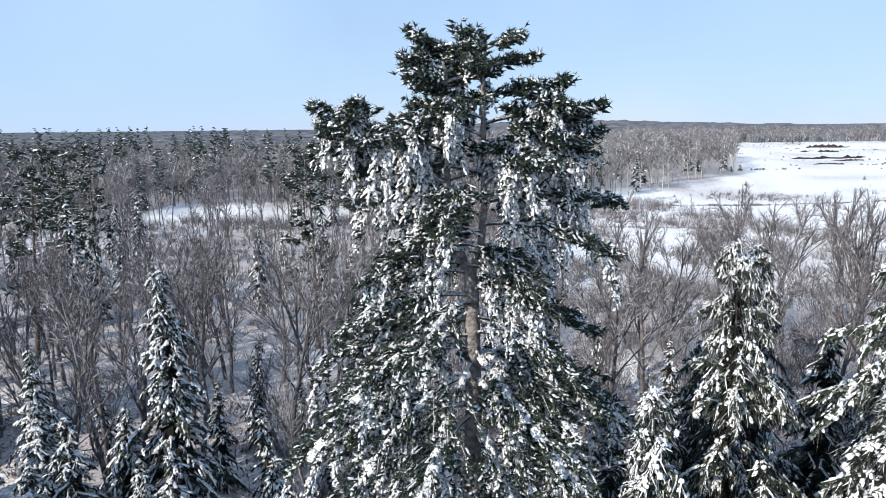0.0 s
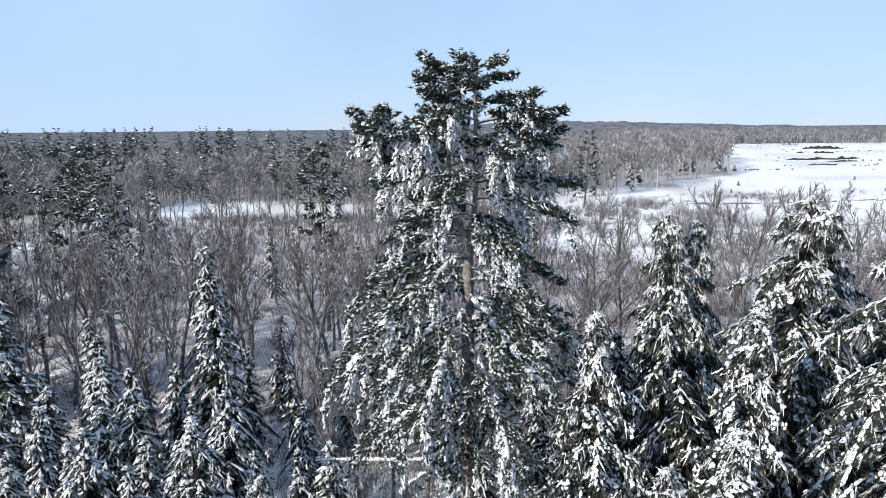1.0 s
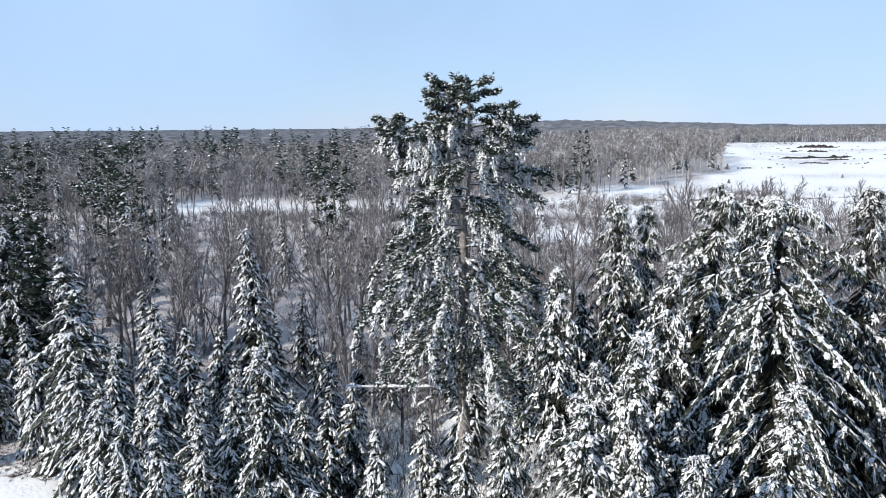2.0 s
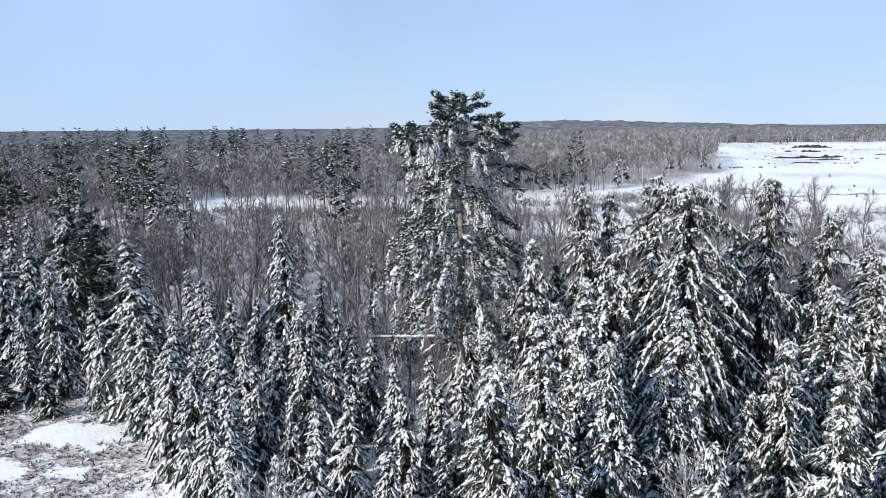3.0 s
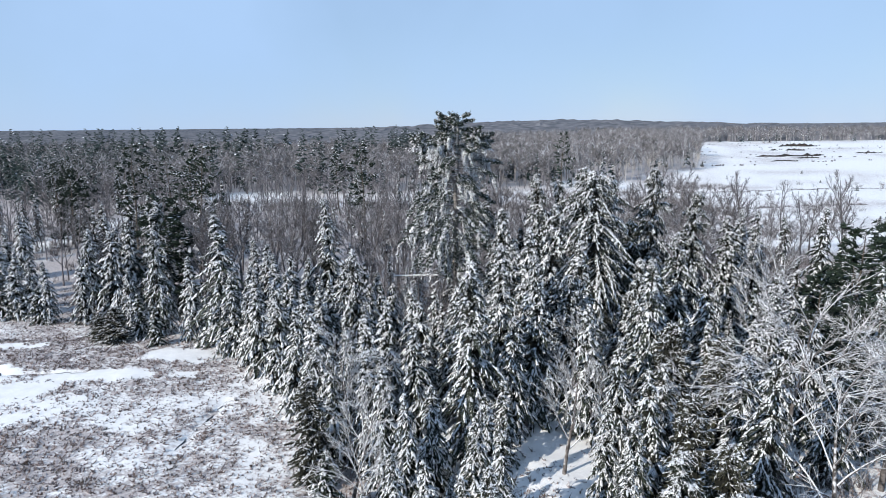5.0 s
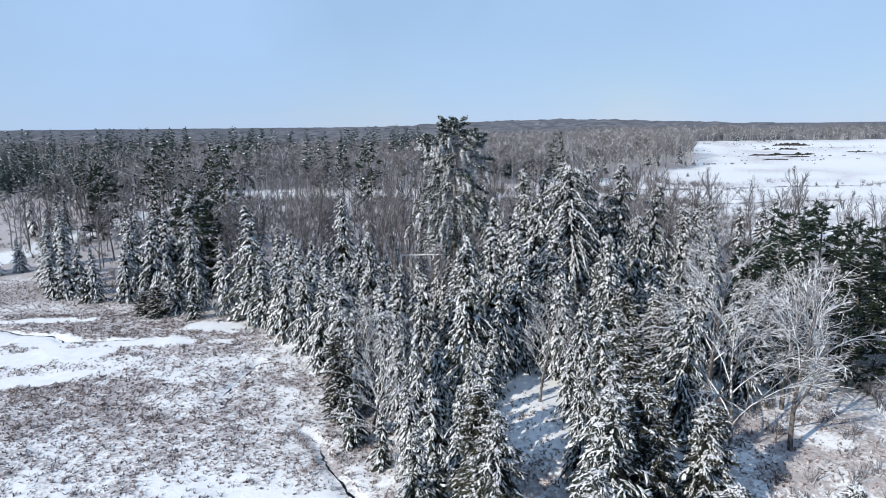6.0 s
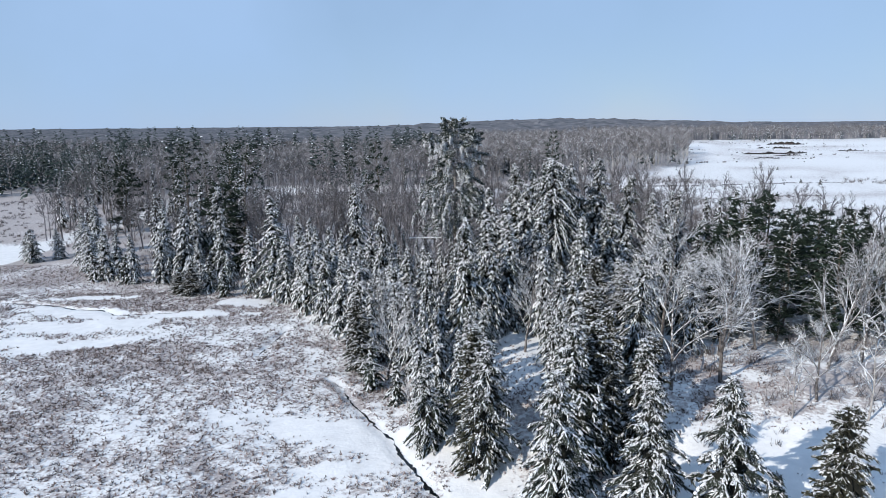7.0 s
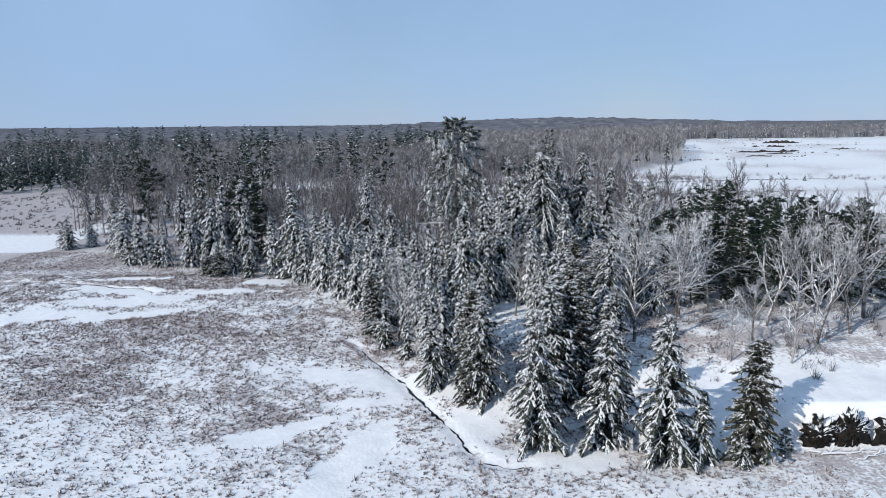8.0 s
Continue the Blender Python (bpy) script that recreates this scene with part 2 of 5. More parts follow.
# ---- lie of the land ----
CREEKS = [[(-95, 37), (-82, 33), (-70, 30.8), (-62, 29.2), (-58, 27.2), (-53, 26.0), (-50, 23.4), (-46, 23.6), (-41, 24.2)], [(-22.4, 15.5), (-22.6, 13.0), (-23.0, 10.5), (-23.3, 7.5), (-23.6, 5.0)],
          [(-13.6, -3.6), (-11.6, -6.2), (-10.6, -9.6), (-8.4, -13.5), (-7.4, -15.6), (-5.6, -18.2), (-4.7, -21.6), (-3.0, -25.3), (-1.8, -27.8), (-0.3, -30.6), (0.6, -33.6), (2.0, -35.7), (4.0, -36.7), (5.8, -36.3)]]
PATCHES = [(-9.5, -18, 5.5, 2.6, -30), (-13, -16, 3.5, 1.4, -30), (-8.5, -23.5, 2.8, 1.2, 10), (-52, 17, 11, 2.4, 10), (-48, 9, 9, 2.0, 15), (-31, 29, 5, 2.0, -10), (-56, 24.5, 9, 2.6, -8),
           (-38, 23, 7, 1.6, 0), (-9, -35, 2.0, 7, -25), (-75, 57, 7, 3, 0), (-58, 33, 6, 1.3, 5), (-103, 82, 30, 6, -8), (-16, -30, 6, 1.5, 30),
           (1.5, -29, 2.2, 4, 0), (8, -35, 5, 2, -10), (-2.6, -20, 2.5, 4, 20), (-63, 8, 10, 3, 10)]


def creek_distance(x, y):
    d = np.full(np.shape(x), 1e9)
    for (ax, ay), (bx, by) in [p for c in CREEKS for p in zip(c, c[1:])]:
        t = np.clip(((x - ax) * (bx - ax) + (y - ay) * (by - ay)) / ((bx - ax) ** 2 + (by - ay) ** 2), 0, 1)
        d = np.minimum(d, np.hypot(x - ax - t * (bx - ax), y - ay - t * (by - ay)))
    return d


def waves(x, y, size, seed):
    r = np.random.default_rng(seed)
    out = 0
    for k in range(7):
        a, ph, s = r.uniform(0, 6.28), r.uniform(0, 6.28), size * r.uniform(0.5, 1.6)
        out = out + np.sin((x * math.cos(a) + y * math.sin(a)) * 6.28 / s + ph + 1.3 * np.sin((y * math.cos(a) - x * math.sin(a)) * 4.1 / s + 2 * ph))
    return out / 4.0


def land(x, y):
    """Height of the ground."""
    x, y = np.asarray(x, float), np.asarray(y, float)
    cut = smooth(25, 28.5, x)            # an undercut bank at the meadow's edge, a gentle rise beside it
    foot = 3.3 * cut * smooth(-33.9, -32.3, y) + 2.4 * (1 - cut) * smooth(-35.5, -27, y)
    inland = (foot + 1.2 * (1 - 0.8 * cut) * smooth(-32, -18, y) + 1.4 * smooth(-28, -12, y)) * smooth(9, 19, x)
    knoll = 4.2 * smooth(-31, -15, y) * smooth(-7, 7, x)
    z = np.maximum(inland, knoll) * (1 - 0.7 * smooth(20, 120, y))
    edge = smooth(-10, 4, x + 0.62 * y) * smooth(-36, -24, y) * (1 - smooth(30, 90, y))
    z = np.maximum(z, 1.2 * edge)
    hill = 22 * np.exp(-((x - 260) / 480) ** 2 - ((y - 1500) / 420) ** 2) + 5 * np.exp(-((x - 1500) / 700) ** 2 - ((y - 2300) / 500) ** 2)
    z = z + hill + 0.10 * waves(x, y, 16, 3) + 0.05 * waves(x, y, 5, 4) + 0.5 * waves(x, y, 160, 5) * smooth(60, 300, y)
    return z - 0.26 * (1 - smooth(0.30, 0.85, creek_distance(x, y)))


def grove_edge(x):
    """How far back the aspen grove begins behind the snowfield."""
    x = np.asarray(x, float)
    return 243 + 1.4 * np.maximum(0, x - 78) + 1.3 * np.maximum(0, x - 145)


def grassy(x, y):
    """How much dead grass stands out of the snow, 0 to 1."""
    x, y = np.asarray(x, float), np.asarray(y, float)
    g = 0.60 + 0.23 * waves(x, y, 26, 11) + 0.16 * waves(x, y, 8, 12) + 0.22 * waves(x, y, 2.6, 18)
    g = g * (0.66 + 0.34 * smooth(-42, -24, y + 0.25 * x + 6 * waves(x, y, 20, 14)))
    for cx, cy, rx, ry, turn in PATCHES:
        c, s = math.cos(radians(turn)), math.sin(radians(turn))
        u, v = ((x - cx) * c + (y - cy) * s) / rx, ((y - cy) * c - (x - cx) * s) / ry
        g = g - 1.2 * (1 - smooth(0.45, 1.35, np.hypot(u, v) + 0.38 * waves(x, y, 6, 13) + 0.16 * waves(x, y, 2.4, 19)))
    forest = smooth(-9, 4, x + 0.62 * y) * smooth(-31, -26, y)
    g = g * (1 - 0.8 * forest) * (1 - 0.8 * smooth(-35, -33.6, y) * smooth(12, 18, x))
    # litter and brush under the bare woods
    litter = 0.85 + 0.3 * waves(x, y, 18, 17)
    # brown litter, thickened to put tree shade on the upland snow into its colour
    upland = smooth(-27, -20, y) * smooth(14, 19, x) * (1 - smooth(-14, -8, y)) * (0.75 + 0.35 * waves(x, y, 7, 23))
    g = np.maximum(g, upland)
    woods = np.maximum(smooth(34, 44, y) * smooth(-120, -105, x + 0.3 * y) * (1 - smooth(172, 186, y)) * (1 - smooth(10, 30, x)), smooth(-16, -10, y) * smooth(14, 20, x) * (1 - smooth(75, 95, y)) * (0.7 + 0.3 * smooth(0, 20, y)))
    g = np.maximum(g, woods * litter)
    field = smooth(60, 75, y) * (1 - smooth(-105, -90, x)) * (1 - smooth(178, 190, y))
    g = np.where(x < -90, np.where(y > 60, field * (0.95 + 0.2 * waves(x, y, 30, 15)) * smooth(80, 88, y), g), g)
    beyond = np.maximum(smooth(222, 228, y + 36 * (x < -92)) * (1 - smooth(30, 60, x)), smooth(-2, 6, y - grove_edge(x)) * (1 - smooth(222, 235, x)))
    open_land = np.clip(0.40 + 0.30 * waves(0.35 * x, y, 40, 16) + 0.2 * waves(0.5 * x, y, 14, 37), 0.05, 0.62)
    g = np.where((y > 95) & (x > -60) & (x + y > 120), np.maximum(np.maximum(open_land, woods * litter), 0.9 * beyond), g)
    g = np.where((y > 186) & (x < -60), np.maximum(g, 0.9 * beyond), g)
    return np.clip(g, 0, 1)


def grid_axis(lo, hi, step, far_lo, far_hi):
    inner = list(np.arange(lo, hi + 1e-6, step))
    out, d = [], step
    p = hi
    while p < far_hi:
        d *= 1.13
        p += d
        out.append(p)
    left, d, p = [], step, lo
    while p > far_lo:
        d *= 1.13
        p -= d
        left.append(p)
    return np.array(left[::-1] + inner + out)


def ground_sheet():
    xs, ys = grid_axis(-86, 42, 0.6, -4200, 4200), grid_axis(-54, 42, 0.6, -500, 4600)
    gx, gy = np.meshgrid(xs, ys, indexing="ij")
    gz = land(gx, gy)
    v = np.stack([gx, gy, gz], -1).reshape(-1, 3)
    nx, ny = gx.shape
    i = (np.arange(nx - 1)[:, None] * ny + np.arange(ny - 1)[None]).ravel()
    bag = Bag()
    bag.add(v, np.concatenate([np.stack([i, i + ny, i + ny + 1], 1), np.stack([i, i + ny + 1, i + 1], 1)]))
    m = material("snowy_ground", [(0.3, (0.81, 0.81, 0.81)), (0.7, (0.92, 0.92, 0.915))], 0.8, 0.7, 0.5, 3.0)
    n, l = m.node_tree.nodes, m.node_tree.links
    bsdf = n["Principled BSDF"]
    snow_colour = bsdf.inputs["Base Color"].links[0].from_socket
    att, co = n.new("ShaderNodeAttribute"), n.new("ShaderNodeNewGeometry")
    att.attribute_name = "grass"
    spots, bits = n.new("ShaderNodeTexNoise"), n.new("ShaderNodeTexNoise")
    spots.inputs["Scale"].default_value, spots.inputs["Detail"].default_value, spots.inputs["Roughness"].default_value = 2.6, 7.0, 0.68
    bits.inputs["Scale"].default_value, bits.inputs["Detail"].default_value = 2.5, 6.0
    l.new(co.outputs["Position"], spots.inputs["Vector"])
    l.new(co.outputs["Position"], bits.inputs["Vector"])
    add, span = n.new("ShaderNodeMath"), n.new("ShaderNodeMapRange")
    add.operation = "MULTIPLY_ADD"
    l.new(att.outputs["Fac"], add.inputs[0])
    add.inputs[1].default_value = 0.46
    l.new(spots.outputs["Fac"], add.inputs[2])
    span.inputs["From Min"].default_value, span.inputs["From Max"].default_value, span.inputs["To Max"].default_value = 0.70, 0.84, 0.80
    l.new(add.outputs[0], span.inputs["Value"])
    ramp, mix = n.new("ShaderNodeValToRGB"), n.new("ShaderNodeMix")
    ramp.color_ramp.elements[0].position, ramp.color_ramp.elements[0].color = 0.35, (0.235, 0.195, 0.187, 1)
    ramp.color_ramp.elements[1].position, ramp.color_ramp.elements[1].color = 0.68, (0.52, 0.45, 0.43, 1)
    l.new(bits.outputs["Fac"], ramp.inputs["Fac"])
    mix.data_type = "RGBA"
    l.new(span.outputs[0], mix.inputs["Factor"])
    l.new(snow_colour, mix.inputs["A"])
    l.new(ramp.outputs["Color"], mix.inputs["B"])
    l.new(mix.outputs["Result"], bsdf.inputs["Base Color"])
    ob = new("ground", bag.mesh("ground", m))
    a = ob.data.attributes.new("grass", "FLOAT", "POINT")
    a.data.foreach_set("value", grassy(gx, gy).ravel())
    return tagged(ob, "snow-covered wet meadow and forest floor with dead grass", "ground", kind="structure")


ground_sheet()


def creek_water(line):
    bag = Bag()
    pts = np.array(line, float)
    dense = np.linspace(0, len(pts) - 1, 12 * len(pts))
    pts = np.stack([np.interp(dense, np.arange(len(pts)), pts[:, c]) for c in range(2)], 1)
    pts = pts + np.stack([waves(pts[:, 0], pts[:, 1], 1.6, 33), waves(pts[:, 0], pts[:, 1], 1.6, 34)], 1) * 0.14
    side = unit(np.stack([-np.gradient(pts[:, 1]), np.gradient(pts[:, 0])], 1))
    w = np.maximum(0, 0.09 + 0.17 * waves(pts[:, 0], pts[:, 1], 3.5, 31)[:, None]) * np.sin(np.pi * np.linspace(0, 1, len(pts)))[:, None] ** 0.5
    a, b = pts + side * np.maximum(w, 0.006), pts - side * np.maximum(w + 0.05 * waves(pts[:, 0], pts[:, 1], 2, 32)[:, None], 0.006)
    v = np.concatenate([np.c_[a, land(a[:, 0], a[:, 1]) + 0.05], np.c_[b, land(b[:, 0], b[:, 1]) + 0.05]])
    n = len(pts)
    f = [(i, i + 1, n + i + 1) for i in range(n - 1)] + [(i, n + i + 1, n + i) for i in range(n - 1)]
    bag.add(v, f)
    return tagged(part("water", bag, WATER), "dark open water of a narrow meadow creek", "creek", kind="structure")


for line in CREEKS:
    creek_water(line)


GROUPS = {"spruce_tree": "spruces of the wood", "broad_spruce_tree": "old hemlocks", "young_spruce_tree": "young spruces by the creek", "cedar_tree": "cedars at the meadow's edge",
          "white_pine_tree": "tall pines above the woods", "dark_pine_tree": "dark pines", "bare_maple_tree": "bare hardwoods", "slender_bare_tree": "slender bare trees", "bare_tree": "bare woods"}


# ---- conifers ----
def conifer(name, label, seed, height, radius, whorls, per, fingers, droop, green, load, clump=0.12, ragged=0.3, reach=0.85, clear=0.03, twig=(0.24, 0.30), core=0.55, hang=0.5, pitch=0.0, skirt=0.62, spine=1.0, lumpy=1):
    """A spruce-like tree: straight trunk, whorls of drooping boughs with hanging side shoots, a clump of snow on most of them.
    clump: half the width of a clump; twig: length of the shoots and how much of it goes with the bough's; spine: snow along the boughs; lumpy: clumps on each shoot."""
    r = np.random.default_rng(seed)
    top = new(name)
    wood, leaf, white, inner = Bag(), Bag(), Bag(), Bag()
    hs = np.linspace(0, 1, 7)
    lean = np.cumsum(np.r_[0, r.normal(0, 0.006, 6)]) * height
    pts = np.stack([lean, lean[::-1] - lean[-1], hs * height], 1)
    tube(wood, pts, (1 - hs * 0.96) * height * 0.0125 + 0.012, 6)
    u = clear + (1 - clear) * (np.arange(whorls) + 0.5) / whorls
    u = np.repeat(u ** 0.95, per) + r.normal(0, 0.45 / whorls, whorls * per)
    az = np.tile(np.arange(per) * 6.283 / per, whorls) + np.repeat(r.uniform(0, 6.28, whorls), per) + r.normal(0, 0.25, whorls * per)
    u, az = np.r_[np.clip(u, clear, 0.992), np.linspace(0.95, 0.999, 9)], np.r_[az, r.uniform(0, 6.28, 9)]
    n = len(u)
    prof = np.minimum(1.0, skirt + 1.6 * u) * (1 - u) ** reach + 0.03
    length = radius * prof * (1 + r.normal(0, ragged, n)).clip(0.35, 1.6)
    slope = pitch + (0.15 if droop > 0.86 else -0.15) + 0.6 * u ** 2 + r.normal(0, 0.12, n)
    sag = droop * (1.15 - 0.5 * u) + r.normal(0, 0.1, n)
    bend = r.normal(0, 0.16, n)
    base = np.stack([np.interp(u, hs, pts[:, 0]), np.interp(u, hs, pts[:, 1]), u * height], 1)
    out = np.stack([np.cos(az), np.sin(az), np.zeros(n)], 1)
    tang = np.stack([-np.sin(az), np.cos(az), np.zeros(n)], 1)
    z1 = np.array([0, 0, 1.0])

    def along(f):
        f = np.broadcast_to(f, (n,))
        return base + out * (length * f)[:, None] + tang * (length * bend * f ** 2)[:, None] + z1 * (length * (slope * f - sag * f ** 2))[:, None]

    slivers(wood, along(0.0), along(0.85), 0.02 + 0.004 * length)
    # the bough itself: a dark ragged frond, with patches of snow on its ridge
    line = np.stack([along(f) for f in (0.1, 0.45, 0.8, 1.06)], 1) + r.normal(0, 0.05, (n, 4, 3))
    wid = np.minimum(0.09 + 0.09 * length, 0.26)
    ribbons(leaf, line - z1 * 0.12, (0.45 if lumpy > 2 else 1.0) * wid[:, None] * np.array([0.6, 1.1, 0.9, 0.2]), 0.3 * wid[:, None] * np.ones(4), 0.5, r)
    cuts = np.linspace(0.1, 1.06, 12 if lumpy > 2 else 6)
    for lo, hi in zip(cuts, cuts[1:]):
        on = r.random(n) < load * spine
        near, gap = r.normal(0, 0.04, (n, 3)) if lumpy > 2 else 0, (cuts[1] - cuts[0]) * 0.25
        p, q = along(lo + r.uniform(-gap, gap, n)) + near, along(hi + r.uniform(-gap, gap, n)) + near
        w = clump * (0.45 + 0.22 * length) * (1.05 - 0.45 * u) * r.uniform(0.45, 1.15, n)
        caps(white, (p + z1 * 0.03)[on], (q + z1 * 0.02)[on], w[on], 0.6 * w[on], r)
    # side shoots hanging from it
    for k in range(fingers):
        f = 0.18 + 0.82 * (k + r.uniform(0, 1, n)) / fingers
        p = along(f)
        ang = r.uniform(0.25, 1.3, n) * (1 if k % 2 else -1)
        down = hang * r.uniform(0.4, 1.6, n) + sag * f * 1.1 - slope * 0.5
        way = unit(out * np.cos(ang)[:, None] + tang * np.sin(ang)[:, None] - z1 * down[:, None])
        ll = (twig[0] + twig[1] * length * (1.15 - f)) * r.uniform(0.6, 1.35, n) * np.clip(0.3 + length / 0.8, 0.3, 1)
        q = p + way * ll[:, None]
        dust = r.random(n) < load
        for tip in ((0.05, 0.10) if lumpy > 1 else (0.07,)):         # twigs thinly coated with snow
            slivers(white, (p + (q - p) * r.uniform(0.0, 0.7, (n, 1)) + z1 * 0.02)[dust], (q + r.normal(0, tip + 0.06, (n, 3)) - z1 * tip)[dust], (0.018 + 0.03 * ll)[dust])
        for _ in range(8 if lumpy > 2 else 3):
            slivers(leaf, p + (q - p) * r.uniform(0.0, 0.6, (n, 1)) - z1 * 0.04, q + r.normal(0, 0.13 if lumpy > 2 else 0.11, (n, 3)) - z1 * r.uniform(0.02, 0.24, (n, 1)), (0.02 + 0.035 * ll) if lumpy > 2 else (0.04 + 0.08 * ll))
        on = r.random(n) < load * (0.72 + 0.35 * f) * (1.05 - 0.25 * u)
        a, b = r.uniform(-0.1, 0.32, (n, 1)), r.uniform(0.8, 1.2, (n, 1))
        shift = r.normal(0, 0.03, (n, 3)) + z1 * 0.03
        w = 1.14 * clump * (0.55 + 0.5 * ll) * (1.05 - 0.45 * u) * np.exp(r.normal(-0.08, 0.42, n)).clip(0.3, 2.2)
        for e in range(lumpy):
            c0, c1 = a + (b - a) * (e - 0.15) / lumpy, a + (b - a) * (e + 1.15) / lumpy
            jolt, we = shift + (r.normal(0, 0.05, (n, 3)) if lumpy > 1 else 0), w * (r.uniform(0.55, 1.25, n) if lumpy > 1 else 1)
            hit = on & (r.random(n) < (0.85 if lumpy > 1 else 1.1))
            caps(white, (p + (q - p) * c0 + jolt)[hit], (p + (q - p) * c1 + jolt)[hit], we[hit], 0.75 * we[hit], r)
    # shade inside the crown, put in as short near-black boughs close to the stem
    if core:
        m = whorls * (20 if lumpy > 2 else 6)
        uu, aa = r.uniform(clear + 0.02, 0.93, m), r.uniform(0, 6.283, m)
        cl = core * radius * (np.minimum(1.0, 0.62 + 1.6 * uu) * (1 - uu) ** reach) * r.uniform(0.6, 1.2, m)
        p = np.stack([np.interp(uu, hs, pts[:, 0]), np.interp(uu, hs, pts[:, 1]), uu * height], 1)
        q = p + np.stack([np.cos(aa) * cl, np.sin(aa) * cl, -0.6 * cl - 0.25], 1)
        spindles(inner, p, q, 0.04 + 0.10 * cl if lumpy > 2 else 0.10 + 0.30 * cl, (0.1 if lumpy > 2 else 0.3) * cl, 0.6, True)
    part("trunk", wood, BARK, top)
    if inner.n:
        tagged(part("inner_crown", inner, INNER_SHADE, top, "near-black twigs standing in for the shade inside the crown", False), kind="stuff")
    tagged(part("crown", leaf, green, top, "", False), kind="stuff")
    tagged(part("snow_load", white, SNOW if lumpy > 3 else PINE_SNOW if lumpy > 2 else BOUGH_SNOW, top, "clumps of fresh snow"), kind="stuff")
    return tagged(top, label, "conifer tree", GROUPS.get(name, ""))


def pine(name, label, seed, height, radius, limbs, load, clear=0.3, green=None, tufts=2.6, lobe=0.5):
    """A pine: uneven, slightly rising limbs with bushy tufts of needles at their outer ends, gaps between them, snow on the tufts."""
    r = np.random.default_rng(seed)
    top = new(name)
    wood, leaf, white = Bag(), Bag(), Bag()
    hs = np.linspace(0, 1, 7)
    pts = np.stack([np.cumsum(np.r_[0, r.normal(0, 0.008, 6)]) * height, np.cumsum(np.r_[0, r.normal(0, 0.008, 6)]) * height, hs * height], 1)
    tube(wood, pts, (1 - hs * 0.94) * height * 0.012 + 0.015, 6)
    z1 = np.array([0, 0, 1.0])
    for i in range(limbs):
        u = clear + (0.99 - clear) * (i + r.uniform(0, 0.9)) / limbs
        a = i * 2.399 + r.normal(0, 0.5)
        x = (u - clear) / (1 - clear)
        ln = radius * (0.25 + 0.75 * min(1, 0.55 + 1.4 * x) * (1 - x) ** 0.55) * r.choice([0.6, 0.85, 1.0, 1.25])
        o, t = np.array([math.cos(a), math.sin(a), 0]), np.array([-math.sin(a), math.cos(a), 0])
        rise, lift = r.normal(0.12, 0.12) + 0.25 * x, r.normal(0.02, 0.14)
        root = np.array([np.interp(u, hs, pts[:, c]) for c in range(3)])
        s = np.linspace(0, 1, 5)
        line = root + o * (ln * s)[:, None] + t * (r.normal(0, 0.15) * ln * s ** 2)[:, None] + z1 * (ln * (rise * s + lift * s ** 2))[:, None]
        tube(wood, line, np.linspace(1, 0.25, 5) * (0.02 + 0.012 * ln), 4)
        m = int(3 + tufts * ln)
        f = r.uniform(0.35, 1.02, m) ** 0.8
        c = np.stack([np.interp(f, s, line[:, k]) for k in range(3)], 1) + t * (r.normal(0, 0.20, (m, 1)) * ln * 0.8) + r.normal(0, 0.14, (m, 3))
        size = lobe * r.uniform(0.6, 1.25, (m, 1))
        way = unit(o * 0.8 + r.normal(0, 0.35, (m, 3)) + z1 * 0.1)
        spindles(leaf, c - way * size * 0.8, c + way * size * 0.8, 0.42 * size[:, 0], 0.24 * size[:, 0], 0.55)
        k = 9
        cc, ss = np.repeat(c, k, 0), np.repeat(size, k, 0)
        d = unit(np.repeat(way, k, 0) * 0.5 + r.normal(0, 0.6, (m * k, 3)) + z1 * 0.15)
        slivers(leaf, cc - d * ss * 0.1, cc + d * ss * r.uniform(0.6, 1.2, (m * k, 1)), 0.16 * ss[:, 0])
        on = r.random(m) < load
        w = (0.22 * size[:, 0]) * r.uniform(0.5, 1.3, m)
        hang = z1 * r.uniform(0.0, 0.35, (m, 1)) * size
        caps(white, (c - way * size * 0.6 + z1 * 0.22 * size)[on], (c + way * size * 0.8 + z1 * 0.14 * size - hang)[on], w[on], 0.6 * w[on], r)
    part("trunk", wood, BARK, top)
    tagged(part("crown", leaf, green or PINE, top, "", False), kind="stuff")
    tagged(part("snow_load", white, BOUGH_SNOW, top, "clumps of fresh snow"), kind="stuff")
    return tagged(top, label, "conifer tree", GROUPS.get(name, ""))


